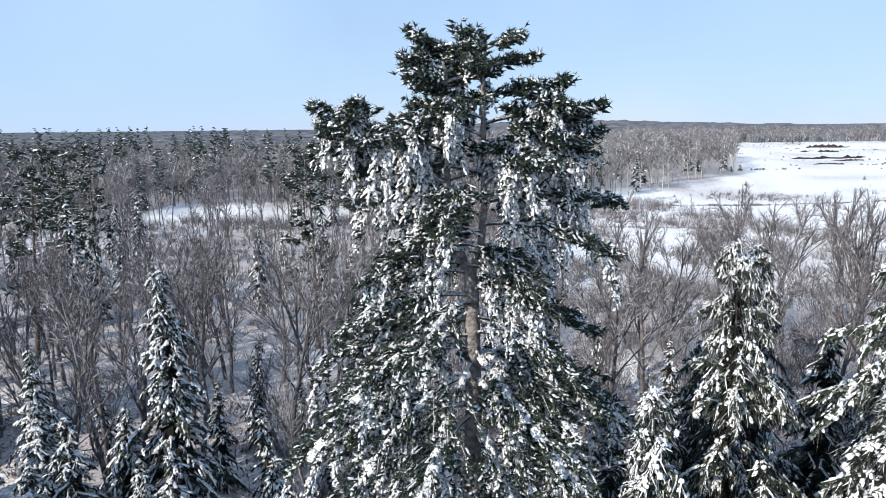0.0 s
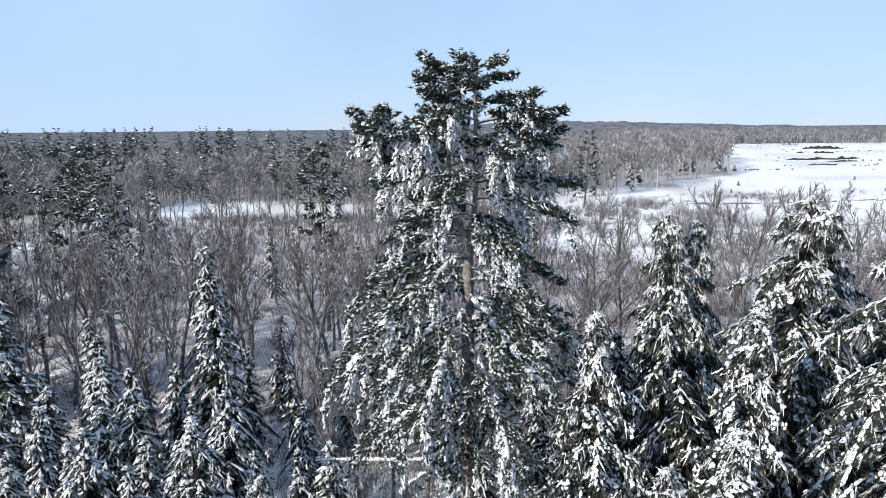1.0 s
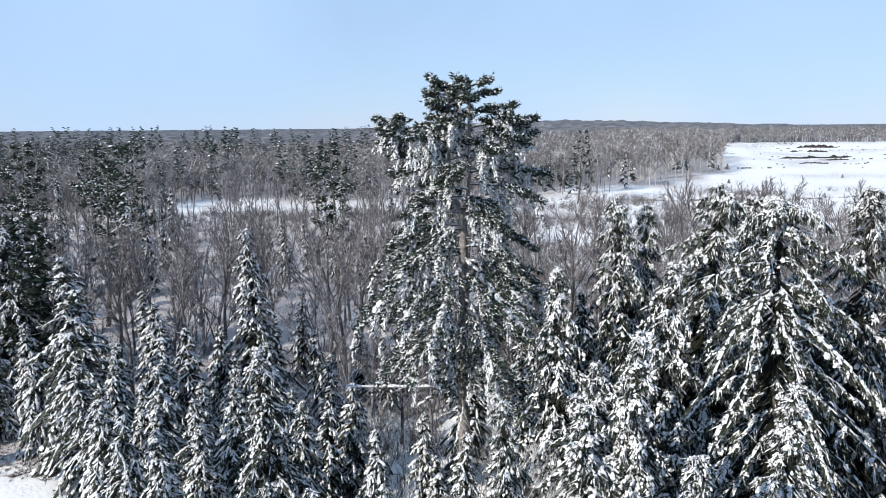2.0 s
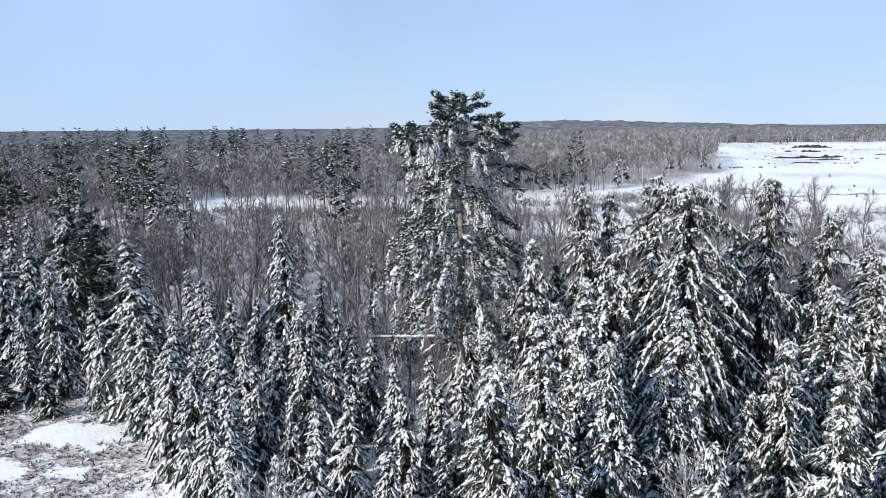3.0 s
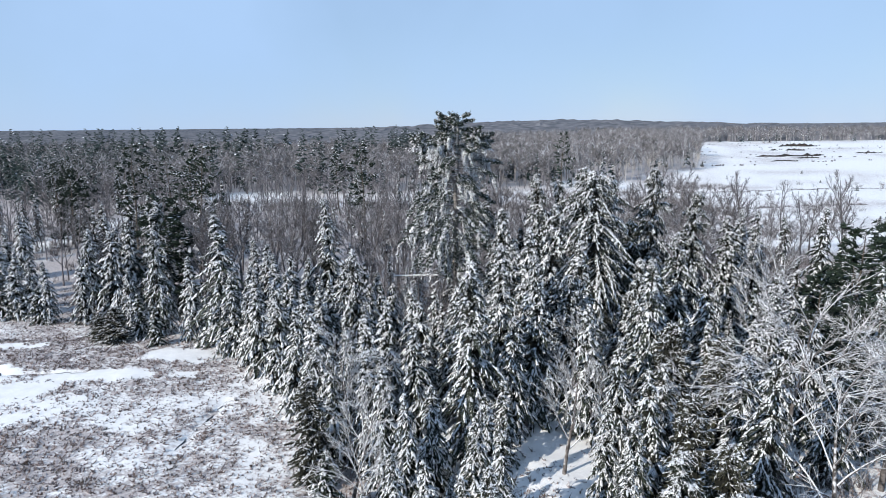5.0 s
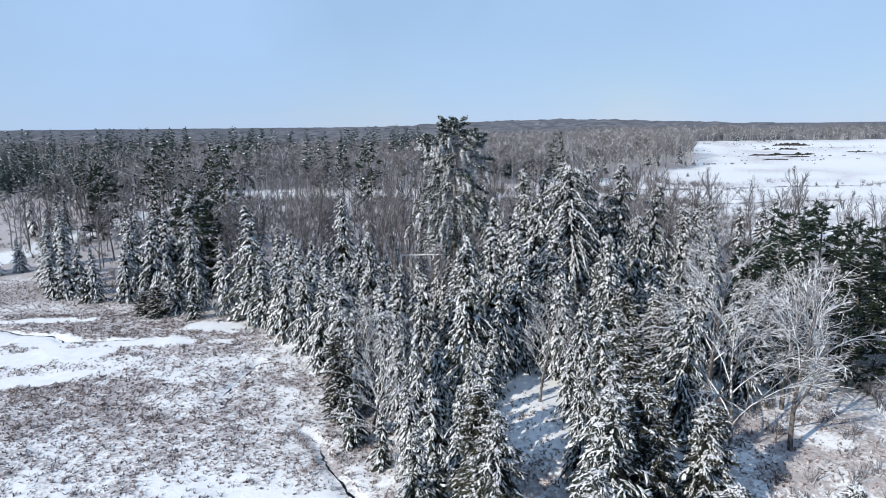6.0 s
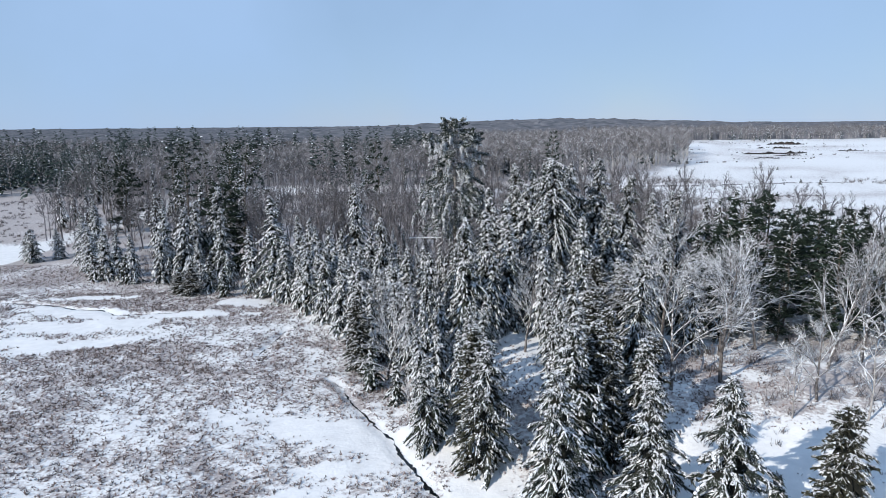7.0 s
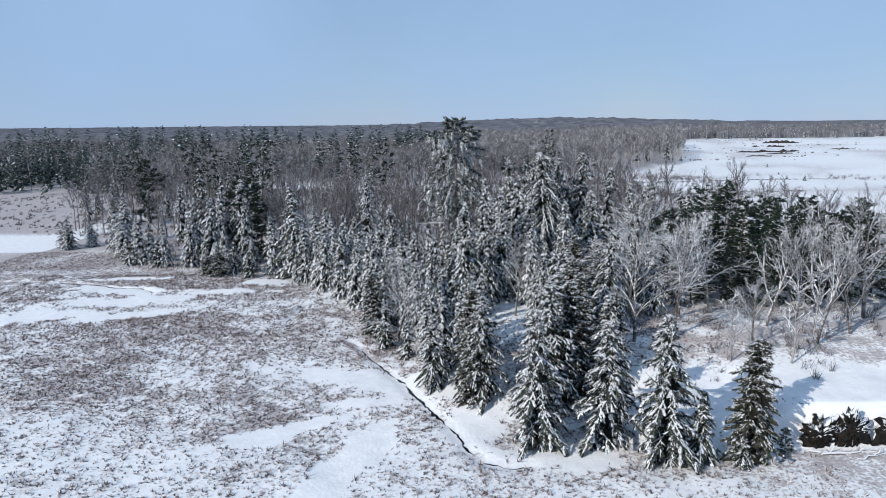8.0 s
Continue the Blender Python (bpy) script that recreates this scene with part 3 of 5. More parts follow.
def bare_tree(name, label, seed, height, mat, twig_mat, spread=0.5, limbs=9, subs=6, twigs=4, bole=0.3, thick=0.014, third=True, lift=0.05, fan=0.36):
    """A leafless hardwood: trunk, ascending limbs, branches and twigs that follow them. lift: how limbs curve up (or, below nought, arch over)."""
    r = np.random.default_rng(seed)
    top = new(name)
    wood, fine = Bag(), Bag()

    def stem(p, way, length, n, up, wob):
        pts, d = [p], way
        for _ in range(n):
            d = unit(d + r.normal(0, wob, 3) + np.array([0, 0, up]))
            pts.append(pts[-1] + d * length / n)
        return np.array(pts)

    trunk = stem(np.zeros(3), np.array([0, 0, 1.0]), height * 0.88, 8, 0.05, 0.06)
    tr = np.linspace(1, 0.14, 9) * height * thick
    tube(wood, trunk, tr, 6)
    for i in range(limbs):
        f = bole + (0.97 - bole) * (i + r.uniform(0, 0.7)) / limbs
        a = i * 2.4 + r.normal(0, 0.4)
        p = np.array([np.interp(f * 8, range(9), trunk[:, k]) for k in range(3)])
        rise = r.uniform(0.7, 1.5) + 0.8 * f
        d = unit(np.array([math.cos(a), math.sin(a), rise]))
        ln = height * spread * (1.2 - 0.8 * f) * r.uniform(0.75, 1.2)
        lr = np.interp(f * 8, range(9), tr) * 0.6
        limb = stem(p, d, ln, 6, lift, 0.09)
        tube(wood if third else fine, limb, np.linspace(1, 0.3, 7) * max(lr, 0.055), 4)
        for j in range(subs):
            g = 0.2 + 0.8 * (j + r.uniform(0, 0.8)) / subs
            q = np.array([np.interp(g * 6, range(7), limb[:, k]) for k in range(3)])
            e = min(5, int(g * 6))
            d2 = unit(unit(limb[e + 1] - limb[e]) + r.normal(0, fan, 3) + [0, 0, 0.06])
            sub = stem(q, d2, ln * 0.5 * r.uniform(0.6, 1.25) * (1.25 - 0.6 * g), 3, lift, 0.12)
            tube(fine, sub, np.linspace(1, 0.3, 4) * max(0.030, lr * 0.42), 3)
            h = 0.2 + 0.8 * (np.arange(twigs) + r.random(twigs)) / twigs
            s = np.stack([np.interp(h * 3, range(4), sub[:, c]) for c in range(3)], 1)
            d3 = unit(unit(sub[-1] - sub[0]) + r.normal(0, fan * 1.25, (twigs, 3)) + [0, 0, 0.10])
            e3 = s + d3 * (ln * 0.24 * r.uniform(0.6, 1.3, (twigs, 1)))
            slivers(fine, s, e3, 0.024 if third else 0.05)
            slivers(fine, s, e3, 0.024 if third else 0.03)
            nt = 2
            m = np.repeat(s + (e3 - s) * 0.45, nt, 0)
            slivers(fine, m, m + unit(np.repeat(d3, nt, 0) + r.normal(0, fan * 1.4, (twigs * nt, 3))) * ln * 0.17, 0.016 if third else 0.026)
    part("trunk", wood, mat, top)
    tagged(part("crown", fine, twig_mat, top, "mesh of snowy twigs"), kind="stuff")
    return tagged(top, label, "bare tree", GROUPS.get(name, ""))


PROTO = {}
COUNT = {}


def build_kind(kind):
    """The variants of one kind of tree, each with the height it is built at."""
    out = []
    if kind in ("spruce", "laden_spruce"):
        needles = WHITE_SPRUCE
        for i, (rad, load, wh, per) in enumerate([(2.2, 0.86, 20, 6), (2.6, 0.88, 19, 6), (2.0, 0.82, 21, 6), (2.4, 0.9, 19, 6), (2.7, 0.86, 19, 6)]):
            out.append((conifer("spruce_tree", "dark green spruce with drooping boughs under thick fresh snow", 20 + i, 12.0, rad, wh, per, 8, 0.78, needles, load, 0.102, 0.34, 0.85, 0.03, (0.34, 0.28), 0.55, 0.6, 0.0, 0.62, 0.6), 12.0))
    if kind == "edge_spruce":
        for i, (rad, green) in enumerate([(2.4, WHITE_SPRUCE), (2.2, SPRUCE), (2.6, WHITE_SPRUCE)]):
            out.append((conifer("spruce_tree", "dense narrow spruce at the wood's edge with layered snow", 36 + i, 12.0, rad, 20, 6, 10, 0.62, green, 0.9, 0.078, 0.38, 0.72, 0.03, (0.28, 0.26), 0.6, 0.55, 0.0, 0.6, 0.7, 2), 12.0))
    if kind == "tall_spruce":
        for i, (rad, load, wh, per) in enumerate([(3.0, 0.88, 25, 6), (3.4, 0.9, 24, 6), (2.7, 0.86, 26, 6)]):
            out.append((conifer("spruce_tree", "tall dark green spruce weighed down by thick fresh snow", 30 + i, 17.0, rad, wh, per, 9, 0.9, WHITE_SPRUCE, load, 0.102, 0.36, 0.8, 0.03, (0.36, 0.22), 0.5, 0.8, 0.0, 0.62, 0.7, 2), 17.0))
    if kind == "near_spruce":
        for i, rad in enumerate([3.2, 2.8]):
            out.append((conifer("spruce_tree", "tall spruce with hanging branchlets wrapped in clumps of snow", 45 + i, 17.0, rad, 24, 6, 11, 0.95, WHITE_SPRUCE, 0.86, 0.10, 0.36, 0.8, 0.03, (0.40, 0.17), 0.4, 1.3, 0.0, 0.62, 0.6, 4), 17.0))
    if kind == "small_spruce":
        for i, rad in enumerate([1.3, 1.5]):
            out.append((conifer("young_spruce_tree", "young bushy spruce with snow on its dense boughs", 40 + i, 5.0, rad, 11, 6, 4, 0.5, SPRUCE, 0.62, 0.10), 5.0))
    if kind == "broad_spruce":
        for i, (rad, dr) in enumerate([(4.2, 0.95), (3.7, 1.0), (4.5, 0.9)]):
            out.append((conifer("broad_spruce_tree", "broad old hemlock with long drooping limbs heavy with snow", 50 + i, 18.0, rad, 20, 6, 12, dr, WHITE_SPRUCE, 0.88, 0.095, 0.4, 0.7, 0.03, (0.40, 0.15), 0.45, 1.1, 0.0, 0.62, 0.6, 3), 18.0))
    if kind == "weeping":
        out.append((conifer("broad_spruce_tree", "wide old hemlock with long arching limbs bent under snow", 58, 21.0, 5.2, 20, 7, 14, 0.85, WHITE_SPRUCE, 0.95, 0.095, 0.3, 0.42, 0.03, (0.38, 0.06), 0.3, 1.0, -0.15, 0.62, 0.9, 3), 21.0))
    if kind == "cedar":
        for i, rad in enumerate([2.2, 1.9]):
            out.append((conifer("cedar_tree", "brownish green cedar with a dusting of snow", 60 + i, 10.0, rad, 24, 7, 7, 0.35, CEDAR, 0.55, 0.065, 0.22, 0.5, 0.02, (0.26, 0.24), 0.7, 0.25, 0.1, 0.7, 0.5, 2), 10.0))
    if kind == "back_spruce":
        for i, rad in enumerate([2.0, 2.4, 1.8, 2.2]):
            out.append((conifer("spruce_tree", "snow-dusted spruce standing back among the bare woods", 70 + i, 12.0, rad, 15, 5, 5, 0.75, SPRUCE, 0.75, 0.13, 0.36, 0.9, 0.03, (0.34, 0.28)), 12.0))
    if kind == "shaded_spruce":
        for i, rad in enumerate([3.0, 3.4]):
            out.append((conifer("spruce_tree", "dark spruce with a little snow standing close under taller trees", 76 + i, 16.0, rad, 20, 6, 7, 0.8, SPRUCE, 0.42, 0.10, 0.4, 0.75, 0.03, (0.36, 0.22), 0.6, 0.8, 0.0, 0.62, 0.5), 16.0))
    if kind == "back_pine":
        for i, rad in enumerate([3.6, 4.2, 3.2]):
            out.append((pine("white_pine_tree", "tall white pine with a ragged snowy crown above the woods", 80 + i, 22.0, rad, 30, 0.6, 0.35, PINE, 2.4, 0.60), 22.0))
    if kind == "dark_pine":
        for i, rad in enumerate([3.8, 3.3]):
            out.append((pine("dark_pine_tree", "bushy dark green pine with little snow on it", 85 + i, 14.0, rad, 46, 0.16, 0.06, None, 3.4, 0.55), 14.0))
    if kind == "bare":
        for i, (sp, lm, li) in enumerate([(0.46, 10, 0.05), (0.56, 11, -0.12), (0.42, 10, 0.07), (0.52, 12, -0.06)]):
            out.append((bare_tree("bare_maple_tree", "leafless grey hardwood with snow along its branches", 90 + i, 13.0, FROSTED, RIME, sp, lm, 7, 5, 0.24, 0.017, True, li, 0.30), 13.0))
    if kind == "mid_bare":
        for i, (sp, lm) in enumerate([(0.36, 9), (0.30, 8), (0.42, 9)]):
            out.append((bare_tree("bare_maple_tree", "leafless dark-stemmed hardwood with a little snow on its limbs", 100 + i, 13.0, TWIG, TWIG, sp, lm, 7, 5, 0.25, 0.014, True, 0.06), 13.0))
    if kind == "snag":
        for i in range(2):
            out.append((bare_tree("slender_bare_tree", "slender young leafless tree with frosted twigs", 110 + i, 8.0, PALE, RIME, 0.30, 12, 3, 3, 0.2, 0.010, False, -0.05), 8.0))
    if kind == "back_bare":
        for i, sp in enumerate([0.34, 0.40, 0.30, 0.37]):
            out.append((bare_tree("bare_tree", "leafless grey-brown hardwood in the dense winter woods", 120 + i, 14.0, TWIG, TWIG, sp, 8, 5, 3, 0.3, 0.012, False, 0.06), 14.0))
    return out


PLACED = []


def plant(kind, x, y, height=None, tip=None, turn=None, wide=1.0, lean=1.5):
    """Sets one tree of a kind on the ground; tip: the height of its top above the datum."""
    z = float(land(x, y))
    if tip is not None:
        height = tip - z
    if kind not in PROTO:
        PROTO[kind], COUNT[kind] = build_kind(kind), 0
    ob, built = PROTO[kind][COUNT[kind] % len(PROTO[kind])]
    first = COUNT[kind] < len(PROTO[kind])
    COUNT[kind] += 1
    k = height / built
    m = pose(x, y, z - 0.05, rng.normal(0, lean), rng.normal(0, lean), rng.uniform(0, 360) if turn is None else turn) @ Matrix.Diagonal((k * wide, k * wide, k, 1))
    PLACED.append((x, y, kind))
    if first:
        ob.matrix_basis = m
        return ob
    return copy_thing(ob, m @ Matrix.Diagonal((*(1 / c for c in ob.scale), 1)))


def scatter(kind, count, inside, low, high, gap, seed, wide=1.0):
    """Fills a stretch of land with trees of a kind, keeping a gap to those that stand already."""
    r = np.random.default_rng(seed)
    (x0, x1, y0, y1), ok = inside
    done = tries = 0
    while done < count and tries < count * 60:
        tries += 1
        x, y = r.uniform(x0, x1), r.uniform(y0, y1)
        if not ok(x, y):
            continue
        near = [1 for a, b, _ in PLACED if abs(a - x) < gap and abs(b - y) < gap and math.hypot(a - x, b - y) < gap]
        if near:
            continue
        plant(kind, x, y, r.uniform(low, high), wide=wide)
        done += 1


# the spruces that stand out: place of the top
for x, y, t in [(-49.6, 44.3, 12.5), (-46.4, 43.6, 13.0), (-45.8, 46.8, 14.3), (-23, 35.8, 12.4), (-18.9, 31.5, 11.5), (-23, 28.6, 10.7), (-17.6, 34.5, 10.8),
                (-25.7, 41.2, 12.3), (-15.6, 32.3, 9.1), (-12, 27.8, 11.7), (-8.2, 30.8, 9.7), (-23.8, 31.3, 10.5), (-21.5, 33.6, 11.5), (-28, 37.4, 9.2),
                (-3.6, 15.0, 11.5), (-13.6, 14.9, 8.3), (-5.5, 8.3, 11.9), (-1.3, 19.2, 10.5), (-10, 14.8, 8.1), (-2.8, -7.1, 10.0), (-1.3, -5.6, 9.7),
                (-0.3, -14.3, 7.8)]:
    plant("laden_spruce" if x > -16 and -17 < y < 20 else "spruce", x, y, tip=t)
# those that fill the edge of the wood between them
for x, y, t in [(-52, 49.7, 12.5), (-60, 47, 9.0), (-47.5, 47.2, 13.2),
                (-32.8, 35.5, 11.0), (-20.5, 22.8, 10.5), (-18.2, 25.0, 11.2), (-14, 15.4, 11.2), (-11.6, 9.6, 10.6), (-8.6, 5.0, 10.4), (-16.2, 20, 10.5), (-6, 0.6, 9.8), (-3.2, -13.2, 8.8), (-1.2, -15.2, 9.6), (1.4, -18.2, 10.5),
                (-6.4, 4.6, 10.8), (-55.8, 43.5, 8.8), (-72, 58, 8.0), (-50.5, 43, 9.5), (-64, 50, 9.2), (-43.3, 41, 8.4), (-76.6, 72, 11.9)]:
    plant("laden_spruce" if x > -16 and -17 < y < 20 else "spruce", x, y, tip=t)
for x, y, t in [(-78.7, 71.6, 8.7), (-85.3, 63.4, 7.0), (-69, 54, 8.6), (-88, 66, 6.0), (-82, 67, 6.5), (-62, 46.5, 8.5), (-74, 62, 8.0)]:
    plant("spruce", x, y, tip=t, wide=1.5)
for x, y, t in [(-38, 37.8, 14.0), (-41.3, 47, 16.7), (-43.4, 51, 17.0), (-14.8, 35.4, 18.2), (-8.7, 16.6, 15.1), (4.2, 4.1, 17.5), (6.7, 1.0, 17.4), (1.7, -2.6, 17.6), (5.6, 16.0, 19.0), (6.9, 8.2, 18.3),
                (9.1, 14.7, 19.6), (10.8, 3.6, 17.9), (15.6, 3.6, 16.5), (19.6, 8.1, 17.8), (33.3, 22.6, 17.8), (33.8, 28, 17.2), (27.7, 16.8, 18.0), (23.5, -1, 16.5)]:
    plant("near_spruce" if 4 < x < 10 and y > 7 else "tall_spruce", x, y, tip=t)
for x, y, t in [(6.7, -33.0, 11.8), (10, -21, 12.6), (12.7, -32.8, 11.4), (16.8, -35.8, 12.4), (8.6, -27.0, 13.0), (14.7, -25.4, 11.2), (2.2, -24.6, 11.4), (-2.4, -21.6, 8.6)]:
    plant("edge_spruce", x, y, tip=t, wide=1.22)
for x, y, t in [(17.6, -4.2, 13.5), (20.2, 2.6, 15.0), (19.2, -9.0, 13.0), (24.4, -5.0, 14.0)]:
    plant("laden_spruce", x, y, tip=t)
for x, y, t in [(-20.3, 30.2, 9.6), (-14.2, 27.0, 9.2), (-25.6, 29.4, 9.8), (-9.8, 26.2, 9.0), (-17.0, 28.2, 8.8), (-6.2, 26.6, 9.2), (-19.8, 26.4, 9.4), (-22.6, 25.6, 8.6), (-12.6, 22.6, 10.2), (-15.6, 24.0, 9.4)]:
    plant("laden_spruce", x, y, tip=t, wide=1.15)
for x, y, h in [(4.2, 14.6, 7.0), (5.6, 12.6, 6.0), (3.0, 17.0, 6.5), (-2.6, 16.8, 6.0)]:
    plant("bare", x, y, h)
for x, y, t in [(8.2, 24.5, 16.0), (11.0, 23.8, 18.0), (15.4, 20.6, 18.4), (7.0, 28.0, 14.0), (16.0, 27.5, 17.0), (12.0, 31.0, 15.5), (20.4, 22.0, 18.4), (22.0, 26.5, 16.5), (9.4, 17.6, 16.4), (17.6, 15.8, 18.0), (25.0, 22.0, 16.5)]:
    plant("shaded_spruce", x, y, tip=t)
# the packed wood on both sides of the snowy lane
for x, y, t in [(8.3, -23.5, 11.6), (8.4, -19.2, 11.0), (9.6, -15.5, 11.6), (9.2, -11.6, 10.8), (11.2, -12.6, 13.2), (13.2, -9.4, 12.4), (11.0, -6.2, 13.0),
                (2.6, -14.4, 10.6), (1.0, -11.2, 10.5), (2.3, -7.9, 10.0), (3.7, -5.2, 9.8), (0.4, -18.4, 10.0), (2.6, -19.6, 9.8), (-4.4, -4.0, 10.2), (-9.4, 2.2, 9.8), (-11.2, 6.4, 10.6), (-14.6, 12.0, 10.4), (-17.6, 17.6, 10.8),
                (0.3, 13.4, 12.0), (-2.2, 9.5, 11.6), (1.0, 4.6, 12.5), (-2.6, 2.8, 11.4), (4.6, -1.8, 13.2), (-7.2, 10.4, 11.0), (9.8, -1.6, 14.0), (17.6, -10.6, 13.2), (20.8, -4.6, 13.8)]:
    plant("laden_spruce", x, y, tip=t)
for x, y, t in [(2.1, 10.0, 15.0), (4.9, 9.8, 16.7), (14.0, -2.0, 17.6), (16.2, -14.9, 16.3), (9.6, 2.7, 15.4)]:
    plant("tall_spruce", x, y, tip=t)
plant("weeping", 14.0, 11.2, tip=22.9)
plant("broad_spruce", 13.0, 19.3, tip=22.7)
plant("tall_spruce", -28.6, 33.6, tip=16.3, wide=1.4)
for x, y, t in [(9.8, 21.5, 21.9), (19.6, 16, 22.7), (17.6, 23.6, 21.5), (12.8, 26.3, 20.8), (23.8, 17, 20.4)]:
    plant("broad_spruce", x, y, tip=t, wide=0.8)
for x, y, h in [(-5.7, -10.8, 4.6), (-8.6, -6.5, 5.5), (19.6, -36.0, 6.0), (-1.5, -19, 4.2), (-64, 46, 6), (-57, 43, 5.5), (-40, 36.5, 6), (-36.5, 33, 5)]:
    plant("small_spruce", x, y, h)
for x, y, t in [(23.7, -35.9, 10.1), (1.2, -22, 11.2), (1.6, -25.2, 9.6), (10.6, -24.6, 12.5), (14.6, -24.6, 11.2), (11.5, -25, 11.0), (13.0, -19.6, 12.2), (12.6, -15.4, 12.8), (15.4, -4.9, 13.6), (16.8, -7.6, 13.4), (-10.4, -1.0, 8.6)]:
    plant("cedar", x, y, tip=t)
for x, y, t in [(-58.6, 78.5, 23.6), (-54.4, 95, 22.0), (-90, 114, 19.9), (-60, 116, 22.6), (-43.9, 70, 23.5), (-70, 100, 20), (-96, 120, 18.5), (-70, 126, 19.5), (-108, 140, 18), (-112, 160, 18), (-85, 150, 19), (-31, 154, 19.5), (-14.7, 76, 23.4), (42, 197, 23.8)]:
    plant("back_pine", x, y, tip=t)
for x, y, t in [(51, 22, 15.0), (36.8, 10.6, 17.6), (41, 12, 18.0), (46, 9, 16.2), (52, 12, 16.0), (33, 5, 15.5), (39, 3, 15.5), (45, 0, 15.0), (51, 2, 15.0), (58, 8, 15.5), (31, -2, 14.5), (36, -3, 16.0), (41, -4, 16.5), (47, -4, 16.0), (28, 2, 15.5), (54, -2, 15.5), (64, 18, 15.0), (29.5, -5.5, 12.5), (33.5, -7.0, 12.0), (38, -7.5, 12.8), (43, -7, 12.2), (48, -7.5, 12.6), (53, -7, 12.0), (26.6, -3.4, 12.8), (-41.5, 50.5, 16.6), (-40, 47.5, 14.5), (-84, 104, 17.0)]:
    plant("dark_pine", x, y, tip=t, wide=1.25)
for x, y, t in [(7.4, -7.5, 12.6), (18.8, -18.6, 15.5), (34.4, -15.0, 16.4), (23.5, -17.5, 17.0), (38.4, -13.5, 15.6), (20.7, -9.7, 17.4), (37.6, -19.5, 17.0), (25.9, -11.3, 16.2), (47, -12, 19.5), (30.2, -9.6, 15.6), (42.6, -17, 15.0), (30.3, -20.8, 11.5),
                (24.1, 2.8, 17.7), (53, -14, 16.5), (44.5, -7.6, 17.0), (-8.2, 1.5, 10.8), (-7.2, -4.2, 9.8), (-5.4, -9.6, 8.0), (-3, 22.5, 9.5), (1, 12, 9.0)]:
    plant("bare", x, y, tip=t)
for x, y, h in [(9.6, 0.6, 9.0), (14.2, -8.6, 8.0), (11.8, -3.4, 6.5), (28.6, -2.0, 9.0)]:
    plant("bare", x, y, h)
for x, y, h in [(27.2, -23.0, 7.5), (33.0, -23.6, 9.5), (37.5, -19, 10.0), (20.5, -27, 5.0), (-4.5, -13.5, 4.0), (19, -31, 4.5)]:
    plant("snag", x, y, h)


for x, y, t in [(-21.5, 45, 19.0), (-24.1, 45, 17.7), (-17.1, 50, 16.7), (-23.3, 40, 17.0), (-18.4, 48, 17.1), (-10.9, 45, 16.4), (-30, 46, 16.5), (-34, 52, 17.0),
                (11, 44, 18.5), (14.5, 47, 20.0), (13, 53, 20.5), (17, 50, 18.0), (10, 58, 19.0), (17, 57, 18.6), (26, 43, 20.0), (29.5, 46, 21.0), (33, 44, 20.0), (27, 52, 20.5), (32, 53, 21.0), (36, 50, 19.5),
                (20, 44, 15.0), (23, 47, 15.5), (21, 52, 14.0), (22, 38, 14.0), (18, 40, 14.5), (27, 37, 16.0), (38, 41, 17.5), (41, 48, 18.5), (9, 38, 14.5)]:
    plant("mid_bare", x, y, tip=t)


